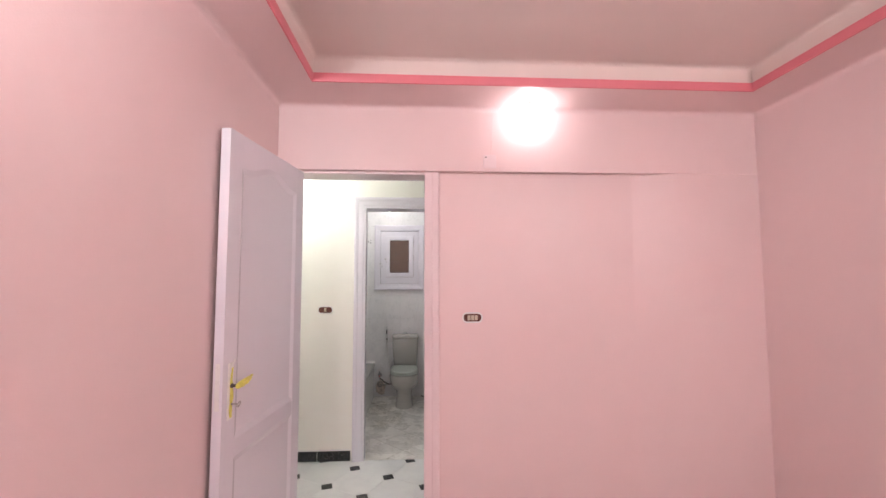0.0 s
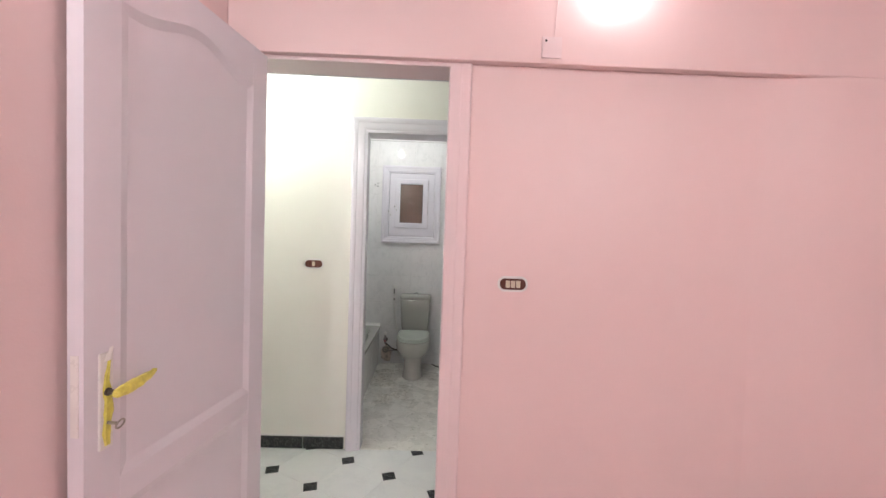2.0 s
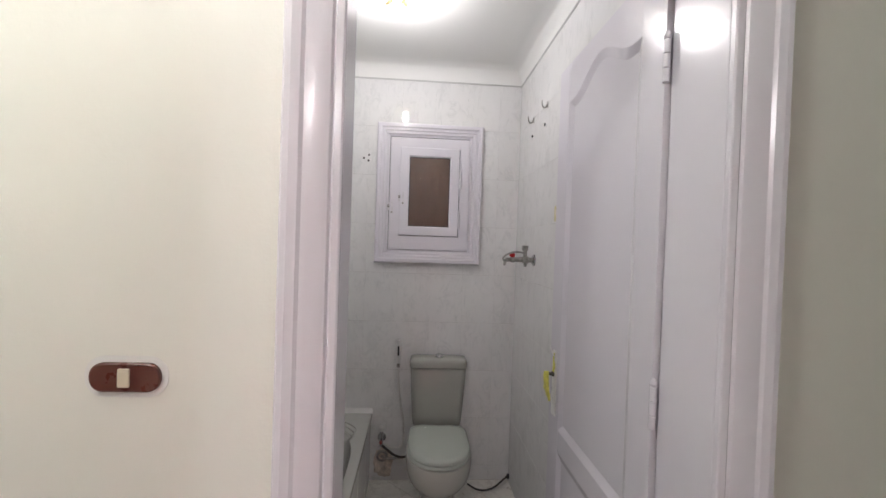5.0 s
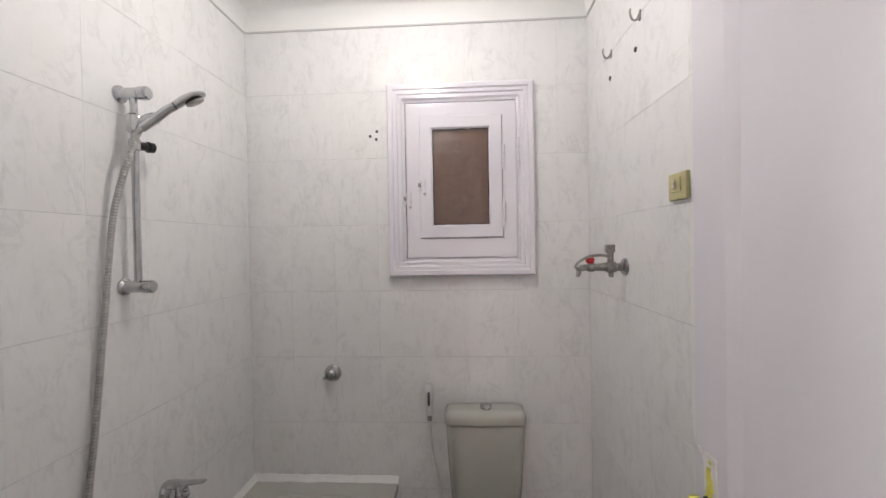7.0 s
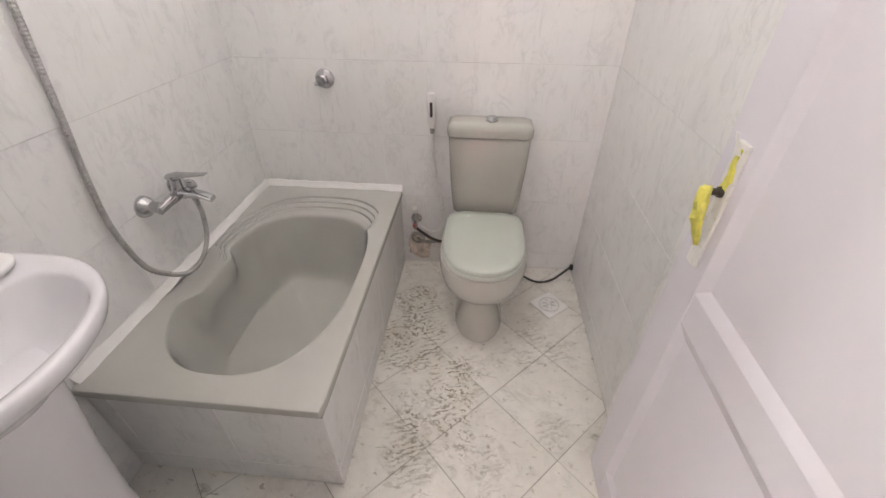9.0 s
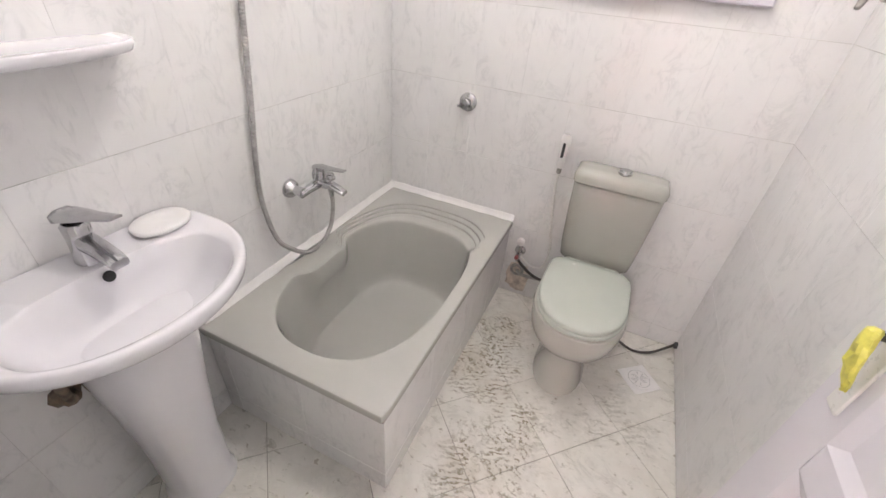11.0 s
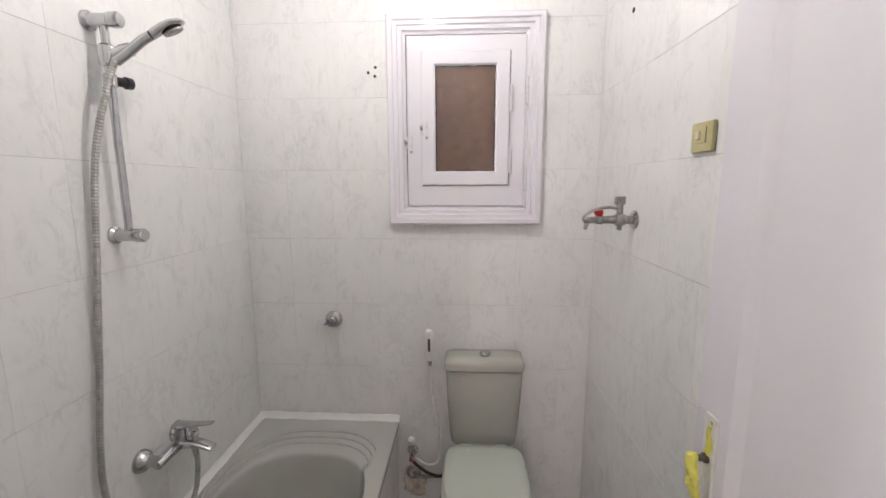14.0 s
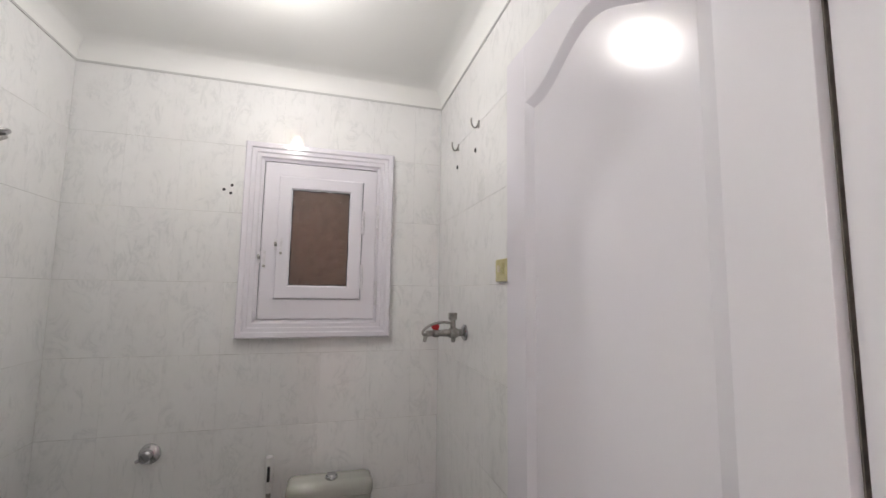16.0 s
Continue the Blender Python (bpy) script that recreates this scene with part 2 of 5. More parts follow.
        for x, y, sx, sy in ((-0.06, 4.78, 11.0, 8.0), (0.13, 4.86, 9.0, 12.0), (0.31, 4.90, 13.0, 10.0), (0.19, 5.00, 12.0, 9.0), (0.02, 4.42, 11.0, 9.0), (-0.26, 4.47, 10.0, 8.0), (0.24, 4.56, 12.0, 12.0), (-0.04, 5.03, 10.0, 10.0)):
            mp = add(nt, "ShaderNodeMapping", Location=(-x * sx, -y * sy, 0), Scale=(sx, sy, 0))
            nt.links.new(w, mp.inputs["Vector"])
            dist = nt.nodes.new("ShaderNodeVectorMath")
            dist.operation = "LENGTH"
            nt.links.new(mp.outputs["Vector"], dist.inputs[0])
            ragged = math_of(nt, "ADD", dist.outputs["Value"], math_of(nt, "MULTIPLY", math_of(nt, "SUBTRACT", noise_of(nt, w, 12, 3), 0.5), 2.2))
            prints = math_of(nt, "MAXIMUM", prints, ramp(nt, ragged, [(0.35, (1, 1, 1)), (0.9, (0, 0, 0))]))
        patch = ramp(nt, noise_of(nt, w, 17, 4, 0.6), [(0.42, (0, 0, 0)), (0.50, (1, 1, 1))])
        mud = math_of(nt, "MULTIPLY", math_of(nt, "MULTIPLY", marks, near), math_of(nt, "ADD", math_of(nt, "MULTIPLY", patch, 0.85), 0.12))
        scuff = ramp(nt, noise_of(nt, place(nt, (1, 2.2, 1), world=True), 16, 5, 0.7, 0.8), [(0.585, (0, 0, 0)), (0.69, (1, 1, 1))])
        film = ramp(nt, noise_of(nt, w, 5, 5, 0.65), [(0.42, (0, 0, 0)), (0.72, (1, 1, 1))])
        col = mix(nt, math_of(nt, "MULTIPLY", film, 0.32), col, (0.44, 0.41, 0.35))
        spots = ramp(nt, noise_of(nt, place(nt, (1, 1, 1), world=True), 31, 3, 0.5, 0.3), [(0.675, (0, 0, 0)), (0.71, (1, 1, 1))])
        col = mix(nt, math_of(nt, "MULTIPLY", spots, 0.55), col, (0.25, 0.20, 0.13))
        col = mix(nt, math_of(nt, "MULTIPLY", scuff, 0.62), col, (0.27, 0.25, 0.19))
        col = mix(nt, math_of(nt, "MULTIPLY", math_of(nt, "MULTIPLY", near, film), 0.5), col, (0.42, 0.375, 0.285))
        col = mix(nt, math_of(nt, "MULTIPLY", math_of(nt, "MULTIPLY", prints, math_of(nt, "ADD", math_of(nt, "MULTIPLY", marks, 0.6), math_of(nt, "MULTIPLY", patch, 0.25))), 0.62), col, (0.27, 0.255, 0.21))
        col = mix(nt, math_of(nt, "MULTIPLY", mud, 0.95), col, (0.235, 0.205, 0.14))
        nt.links.new(math_of(nt, "ADD", math_of(nt, "MULTIPLY", film, 0.25), rough), b.inputs["Roughness"])
    else:
        b.inputs["Roughness"].default_value = rough
    nt.links.new(col, b.inputs["Base Color"])
    bump(nt, b, noise_of(nt, v, 9, 2), 0.014, 0.002)
    return m


def glow(name, colour, strength):
    m, nt, b = nodes(name)
    b.inputs["Base Color"].default_value = (0.9, 0.9, 0.9, 1)
    b.inputs["Emission Color"].default_value = (*colour, 1)
    b.inputs["Emission Strength"].default_value = strength
    return m


PINK = paint("pink_paint", (0.80, 0.628, 0.622), 0.42, 0.012)
PALE_PINK = paint("pale_pink_gloss", (0.80, 0.665, 0.675), 0.3, 0.012)
RED_PINK = paint("deep_pink_paint", (0.70, 0.20, 0.24), 0.4, 0.05)
CEIL_PINK = paint("pinkish_white_ceiling_paint", (0.76, 0.66, 0.62), 0.7, 0.03)
CREAM = paint("cream_wall_paint", (0.83, 0.825, 0.765), 0.36, 0.012)
WHITE = paint("white_ceiling_paint", (0.80, 0.80, 0.78), 0.6, 0.01)
GLOSS = paint("white_woodwork_gloss", (0.745, 0.722, 0.775), 0.2, 0.008, 0.05, 2.5, 0.15)
GREY_LINE = paint("grey_strip", (0.52, 0.52, 0.51), 0.7)
FLOOR_GROUT = paint("floor_grout", (0.33, 0.31, 0.27), 0.9, 0.2, 0.5, 6)
GROUT = paint("grout", (0.55, 0.54, 0.515), 0.9, 0.40, 0.5, 9)
TILE = glazed_tile("marbled_wall_tile", (0.795, 0.792, 0.788), (0.53, 0.54, 0.54), (0.768, 0.765, 0.76), 0.022, (1.9, 1.9, 1.3), 0.38, False, 0.32)
FLOOR_TILE = glazed_tile("dirty_marbled_floor_tile", (0.80, 0.785, 0.74), (0.50, 0.495, 0.46), (0.70, 0.685, 0.635), 0.2, (1, 1, 1), 0.5, True)
HALL_TILE = glazed_tile("white_octagon_tile", (0.78, 0.79, 0.78), (0.62, 0.63, 0.63), (0.73, 0.74, 0.74), 0.18, (1, 1, 1), 0.3)
BLACK_TILE = plain("black_ceramic", (0.03, 0.033, 0.033), 0.25, 0, 0.3, 40)
MARBLE = glazed_tile("pinkish_marble_skirting", (0.62, 0.53, 0.50), (0.42, 0.34, 0.32), (0.52, 0.44, 0.41), 0.3, (1, 1, 1), 0.7)
SAGE = plain("sage_green_ceramic", (0.385, 0.385, 0.348), 0.1, 0, 0.03, 4, 0.03, Coat_Weight=0.5)
BOWL = plain("pale_sage_ceramic", (0.50, 0.49, 0.45), 0.1, 0, 0.04, 6, 0.03, Coat_Weight=0.5)
TUB = plain("pale_sage_enamel", (0.475, 0.474, 0.442), 0.05, 0, 0.03, 4, 0.03, Coat_Weight=0.5)
SAGE_LID = plain("pale_sage_plastic", (0.50, 0.535, 0.485), 0.22, 0, 0.03, 5, 0.03)
CERAMIC = plain("white_ceramic", (0.77, 0.76, 0.79), 0.09, 0, 0.02, 4, 0.02, Coat_Weight=0.5)
CHROME = plain("chrome", (0.53, 0.53, 0.54), 0.16, 1.0, 0.12, 30, 0.05)
DULL_STEEL = plain("worn_steel", (0.36, 0.35, 0.33), 0.38, 1.0, 0.3, 60, 0.2)
HOSE = plain("ribbed_metal_hose", (0.40, 0.39, 0.38), 0.33, 0.9, 0.15, 50)
BRASS = plain("gilt_metal", (0.52, 0.43, 0.24), 0.3, 1.0, 0.2, 40)
DARK_STEEL = plain("tarnished_steel", (0.10, 0.09, 0.075), 0.4, 0.8, 0.3, 60, 0.2)
DARK = plain("dark_cavity", (0.02, 0.02, 0.02), 0.7)
BLACK = plain("black_plastic", (0.025, 0.025, 0.027), 0.4)
RUBBER = plain("dark_rubber_hose", (0.05, 0.045, 0.04), 0.6, 0, 0.3)
BROWN = plain("dark_brown_plastic", (0.10, 0.026, 0.018), 0.3)
IVORY = plain("ivory_plastic", (0.62, 0.56, 0.44), 0.35)
WHITE_PLASTIC = plain("white_plastic", (0.74, 0.73, 0.71), 0.3)
YELLOWED = plain("yellowed_plastic", (0.50, 0.455, 0.235), 0.4, 0, 0.12, 30)
TAPE = plain("yellow_protective_film", (0.66, 0.62, 0.12), 0.35, 0, 0.2, 60, 0.5)
RED_CAP = plain("faded_red_plastic", (0.36, 0.10, 0.10), 0.45)
RIM_SHADE = plain("rim_shade", (0.20, 0.17, 0.165), 0.9, 0, 0.5, 20, 0.4)
MORTAR = plain("brown_mortar", (0.60, 0.53, 0.47), 0.9, 0, 0.4, 30, 0.6)
SEALANT = plain("white_sealant", (0.80, 0.79, 0.78), 0.35)
PAINTED_STEEL = plain("paint_splashed_steel", (0.67, 0.65, 0.68), 0.3, 0.0, 0.10, 60, 0.2)
GAP_SHADE = plain("hinge_gap_shade", (0.17, 0.14, 0.125), 0.8, 0, 0.3, 30, 0.3)
RUST = plain("rusty_pipe", (0.19, 0.145, 0.105), 0.7, 0, 0.5, 40, 0.4)
RED = plain("red_plastic", (0.55, 0.02, 0.025), 0.35)
CARD = plain("brown_backing_board", (0.34, 0.235, 0.205), 0.75, 0, 0.22, 34, 0.3)
GLASS, _nt, _b = nodes("rippled_window_glass")
_b.inputs["Base Color"].default_value = (0.86, 0.78, 0.72, 1)
_b.inputs["Transmission Weight"].default_value = 1.0
_b.inputs["Roughness"].default_value = 0.11
bump(_nt, _b, math_of(_nt, "ADD", noise_of(_nt, place(_nt, (0.9, 1, 1.1)), 62, 1, 0.4, 0.5), math_of(_nt, "MULTIPLY", noise_of(_nt, place(_nt), 20, 2), 1.2)), 1.0, 0.008)
BULB_FRONT = glow("lit_bulb_dim_white", (1.0, 0.95, 0.96), LAMP_FRONT)
BULB_SIDE = glow("lit_bulb_cool_white", (1.0, 0.95, 0.96), LAMP_SIDE)
BULB_FILL = glow("rear_fill_bulb_white", (1.0, 0.95, 0.96), FILL_REAR)
BULB_HALL = glow("lit_bulb_warm_white", (1.0, 0.97, 0.935), LAMP_HALL)
BULB_BATH = glow("lit_bulb_white", (1.0, 0.935, 0.935), LAMP_BATH)


# ---- setting: the pink room ----
H = 2.95
floor_room = structure("floor_room", box((ROOM_L - 0.12, ROOM_BACK - 0.12, -0.12), (ROOM_R + 0.12, HALL_Y0 - 0.06, 0)), MARBLE, "pinkish grey marble floor of the empty room", "floor")
wall_room_door = structure("wall_room_door", boxes(
    ((ROOM_L - 0.12, ROOM_Y, 0), (DOOR_A[0] - 0.03, HALL_Y0, H)), ((DOOR_A[1] + 0.03, ROOM_Y, 0), (ROOM_R + 0.12, HALL_Y0, H)),
    ((DOOR_A[0] - 0.03, ROOM_Y, DOOR_A[2] + 0.03), (DOOR_A[1] + 0.03, HALL_Y0, H))), PINK, "pink painted wall with a doorway", "wall")
structure("wall_room_left", box((ROOM_L - 0.12, ROOM_BACK, 0), (ROOM_L, ROOM_Y, H)), PINK, "plain pink painted side wall", "wall")
structure("wall_room_right", box((ROOM_R, ROOM_BACK, 0), (ROOM_R + 0.12, ROOM_Y, H)), PINK, "plain pink painted wall by the column", "wall")
structure("wall_room_back", box((ROOM_L - 0.12, ROOM_BACK - 0.12, 0), (ROOM_R + 0.12, ROOM_BACK, H)), PINK, "plain pink painted rear wall", "wall")
structure("beam", box((ROOM_L, BEAM_Y, BEAM_Z), (ROOM_R, ROOM_Y, H), 0.006), PINK, "pink painted ceiling beam above the doorway", "beam")
fade = [(COLUMN_X - 0.36 + 0.42 * u / 8, ROOM_Y + 0.002 - (ROOM_Y - BEAM_Y) * 0.5 * (1 - math.cos(math.pi * u / 8))) for u in range(9)]
outline = fade + [(ROOM_R, BEAM_Y + 0.002), (ROOM_R, ROOM_Y + 0.004), (COLUMN_X - 0.36, ROOM_Y + 0.004)]
structure("column", loft(bmesh.new(), [[Vector((x, y, z)) for x, y in outline] for z in (0, BEAM_Z)]), PINK, "shallow pink corner column plastered smoothly into the wall", "column", 50)

# dropped soffit round the room with a rounded foot, and the lighter ceiling above
bm = bmesh.new()
def room_ring(d, z):
    x0, x1, y0, y1 = ROOM_L + d, ROOM_R - d, ROOM_BACK + d, (BEAM_Y if d < 0.1 else 2.655) - d
    return [Vector((x0, y0, z)), Vector((x1, y0, z)), Vector((x1, y1, z)), Vector((x0, y1, z))]
prof = [(0.0, SOFFIT_Z - 0.035)] + [(0.035 * (1 - math.cos(a * math.pi / 12)), SOFFIT_Z - 0.035 + 0.035 * math.sin(a * math.pi / 12)) for a in range(1, 7)]
prof += [(SOFFIT_W - 0.012, SOFFIT_Z)]
loft(bm, [room_ring(d, z) for d, z in prof], False, False)
structure("soffit", bm, PINK, "pink painted dropped ceiling border", "ceiling", 50)
bm = bmesh.new()
prof = [(SOFFIT_W - 0.014, SOFFIT_Z + 0.004), (SOFFIT_W - 0.010, SOFFIT_Z - 0.002), (SOFFIT_W - 0.004, SOFFIT_Z - 0.014), (SOFFIT_W + 0.003, SOFFIT_Z - 0.012), (SOFFIT_W + 0.007, SOFFIT_Z + 0.014), (SOFFIT_W + 0.006, SOFFIT_Z + 0.034), (SOFFIT_W - 0.01, SOFFIT_Z + 0.034)]
loft(bm, [room_ring(d, z) for d, z in prof], False, False)
structure("trim_red", bm, RED_PINK, "deep pink moulding along the ceiling border", "trim")
bm = bmesh.new()
prof = [(SOFFIT_W - 0.01, SOFFIT_Z + 0.03), (SOFFIT_W + 0.002, SOFFIT_Z + 0.095)] + [(SOFFIT_W + 0.002 + 0.03 * (1 - math.cos(a * math.pi / 8)), SOFFIT_Z + 0.095 + 0.03 * math.sin(a * math.pi / 8)) for a in range(1, 5)]
loft(bm, [room_ring(d, z) for d, z in prof], False, True)
structure("ceiling_room", bm, CEIL_PINK, "off-white painted raised ceiling", "ceiling", 50)
structure("slab", box((HALL_L - 0.2, ROOM_BACK - 0.2, H), (ROOM_R + 0.2, BATH_Y + 0.2, H + 0.1)), WHITE, "plain concrete slab over the flat", "slab")

# marble skirting of the pink room
sk = 0.058
for a, b in (((DOOR_A[1] + 0.09, ROOM_Y - 0.012, 0), (COLUMN_X - 0.36, ROOM_Y, sk)),
             ((ROOM_R - 0.012, ROOM_BACK, 0), (ROOM_R, BEAM_Y - 0.0, sk)),
             ((ROOM_L, ROOM_BACK, 0), (ROOM_L + 0.012, ROOM_Y, sk))):
    structure("baseboard", box(a, b, 0.003), MARBLE, "pinkish marble skirting along the pink wall", "baseboard")
bm = bmesh.new()
loft(bm, [[Vector((x, y, 0)), Vector((x, y - 0.013, 0)), Vector((x, y - 0.013, sk - 0.003)), Vector((x, y - 0.010, sk)), Vector((x, y, sk))] for x, y in fade + [(ROOM_R - 0.012, BEAM_Y + 0.002)]])
structure("baseboard", bm, MARBLE, "pinkish marble skirting along the corner column", "baseboard", 30)

# ---- setting: the hall ----
structure("wall_hall_left", box((HALL_L - 0.1, HALL_Y0, 0), (HALL_L, HALL_Y, H)), CREAM, "plain cream end wall of the hall", "wall")
structure("wall_hall_right", box((HALL_R, HALL_Y0, 0), (HALL_R + 0.1, HALL_Y, H)), CREAM, "plain cream end wall of the hall", "wall")
structure("wall_hall_back", boxes(((HALL_L, HALL_Y0, 0), (DOOR_A[0] - 0.12, HALL_Y0 + 0.012, H)), ((DOOR_A[1] + 0.12, HALL_Y0, 0), (HALL_R, HALL_Y0 + 0.012, H)),
          ((DOOR_A[0] - 0.12, HALL_Y0, DOOR_A[2] + 0.11), (DOOR_A[1] + 0.12, HALL_Y0 + 0.012, H))), CREAM, "cream painted hall wall round the doorway", "wall")
FRONT = BATH_Y0 + 0.0011
structure("wall_hall", boxes(((HALL_L, HALL_Y, 0), (DOOR_B[0] - 0.045, FRONT, H)), ((DOOR_B[1] + 0.03, HALL_Y, 0), (HALL_R, FRONT, H)),
          ((DOOR_B[0] - 0.045, HALL_Y, DOOR_B[2] + 0.03), (DOOR_B[1] + 0.03, FRONT, H))), CREAM, "cream painted hall wall beside the bathroom door", "wall")
bm = bmesh.new()
prof = [(0, 2.505)] + [(0.09 * (1 - math.cos(a * math.pi / 12)), 2.51 + 0.09 * math.sin(a * math.pi / 12)) for a in range(7)]
loft(bm, [[Vector((HALL_L + d, HALL_Y0 + 0.012 + d, z)), Vector((HALL_R - d, HALL_Y0 + 0.012 + d, z)), Vector((HALL_R - d, HALL_Y - d, z)), Vector((HALL_L + d, HALL_Y - d, z))] for d, z in prof], False, True)
structure("ceiling_hall", bm, WHITE, "white coved ceiling of the hall", "ceiling", 50)
for n, (x0, x1) in enumerate(((HALL_L, -1.28), (-1.276, -0.975), (-0.971, -0.672), (-0.668, -0.405))):
    structure("baseboard", box((x0, HALL_Y - 0.011, 0.004), (x1, HALL_Y, 0.082), 0.002), BLACK_TILE, "black ceramic skirting tile on the hall wall", "baseboard")
structure("trim", box((HALL_L, HALL_Y - 0.006, 0.082), (-0.4, HALL_Y, 0.094), 0.002), WHITE, "rough white plaster line above the skirting", "trim")

# ---- setting: the bathroom ----
WIN = (-0.357, 0.128, 1.392, 2.076)          # opening in the back wall
BACK = BATH_Y + 0.0011
wall_back = structure("wall_bath_back", boxes(((BATH_L - 0.1, BACK, 0), (WIN[0], BACK + 0.14, H)), ((WIN[1], BACK, 0), (BATH_R + 0.1, BACK + 0.14, H)),
                      ((WIN[0], BACK, 0), (WIN[1], BACK + 0.14, WIN[2])), ((WIN[0], BACK, WIN[3]), (WIN[1], BACK + 0.14, H))), GROUT, "bathroom wall of white marbled tiles with a window", "wall")
wall_left = structure("wall_bath_left", box((BATH_L - 0.1, FRONT, 0), (BATH_L - 0.0011, BACK, H)), GROUT, "bathroom wall of white marbled tiles behind the bath", "wall")
wall_right = structure("wall_bath_right", box((BATH_R + 0.0011, FRONT, 0), (BATH_R + 0.1, BACK, H)), GROUT, "bathroom wall of white marbled tiles beside the door", "wall")
wall_front = structure("wall_bath_front", boxes(((BATH_L, FRONT, 0), (DOOR_B[0] - 0.045, FRONT + 0.002, COVE_Z)), ((DOOR_B[1] + 0.03, FRONT, 0), (BATH_R, FRONT + 0.002, COVE_Z)),
                       ((DOOR_B[0] - 0.045, FRONT, DOOR_B[2] + 0.03), (DOOR_B[1] + 0.03, FRONT + 0.002, COVE_Z))), GROUT, "bathroom wall of white marbled tiles round the doorway", "wall")
bm = bmesh.new()
prof = [(-0.002, COVE_Z)] + [(COVE_R * (1 - math.cos(a * math.pi / 16)), COVE_Z + 0.006 + COVE_R * math.sin(a * math.pi / 16)) for a in range(9)]
def bath_ring(d, z):
    return [Vector((BATH_L + d, BATH_Y0 + d, z)), Vector((BATH_R - d, BATH_Y0 + d, z)), Vector((BATH_R - d, BATH_Y - d, z)), Vector((BATH_L + d, BATH_Y - d, z))]
loft(bm, [bath_ring(d, z) for d, z in prof], False, True)
structure("ceiling_bath", bm, WHITE, "white coved bathroom ceiling", "ceiling", 50)
bm = bmesh.new()
loft(bm, [bath_ring(d, z) for d, z in ((0.0, COVE_Z - 0.005), (0.004, COVE_Z - 0.005), (0.004, COVE_Z + 0.003), (0.0, COVE_Z + 0.003))], False, False)
structure("trim_cove", bm, GREY_LINE, "thin grey strip between tiles and ceiling", "trim")
structure("ground_bath", box((BATH_L - 0.1, HALL_Y, -0.12), (BATH_R + 0.1, BACK + 0.14, -0.003)), GROUT, "grouted bed under the bathroom floor", "floor")


# ---- door frames ----
FLAT_CASING = [(0.0, 0.0), (0.0, 0.012), (0.003, 0.0145), (0.045, 0.0155), (0.05, 0.018), (0.085, 0.019), (0.091, 0.015), (0.092, 0.0)]
CASING = [(0.0, 0.0), (0.0, 0.010), (0.003, 0.012), (0.014, 0.013), (0.017, 0.0105), (0.021, 0.015), (0.040, 0.020), (0.060, 0.021), (0.066, 0.0245), (0.080, 0.027), (0.090, 0.026), (0.094, 0.021), (0.095, 0.0)]


def door_frame(name, opening, y0, y1, material, profile, label, rebate=0.0):
    x0, x1, z1 = opening
    ob = thing(name, ((x0 + x1) / 2, y0, 0), label, "door frame", kind="structure")
    part("casing", sweep_frame(bmesh.new(), x0, x1, 0, z1, y0, profile, False), material, ob, smooth=14)
    for a, b in (((x0 - 0.028, y0 + 0.001, 0), (x0, y1, z1)), ((x1, y0 + 0.001, 0), (x1 + 0.028, y1, z1)), ((x0 - 0.028, y0 + 0.001, z1), (x1 + 0.028, y1, z1 + 0.028))):
        if rebate and a[0] < x0 and b[0] == x0:
            # the closing side is cut back for the leaf
            bm = boxes(((x0 - 0.044, y0 + 0.001, 0), (x0, rebate, z1)), ((x0 - 0.044, rebate, 0), (x0 - 0.027, BATH_Y0 + 0.005, z1)))
            part("jamb", bm, material, ob)
        else:
            part("jamb", box(a, b, 0.003), material, ob)
    return ob


frame_a = door_frame("door_frame_1", DOOR_A, ROOM_Y, HALL_Y0 + 0.012, PALE_PINK, FLAT_CASING, "pale pink moulded frame round the doorway of the pink room")
# the hall side of the same frame
bm = sweep_frame(bmesh.new(), DOOR_A[0], DOOR_A[1], 0, DOOR_A[2], 0.0, CASING, False)
for v in bm.verts:
    v.co.y = HALL_Y0 + 0.012 - v.co.y
part("casing", bm, GLOSS, frame_a, "white moulded casing on the hall side", 20)
frame_b = door_frame("door_frame_2", DOOR_B, HALL_Y, 3.831, GLOSS, CASING, "white gloss moulded frame round the bathroom doorway", 3.755)

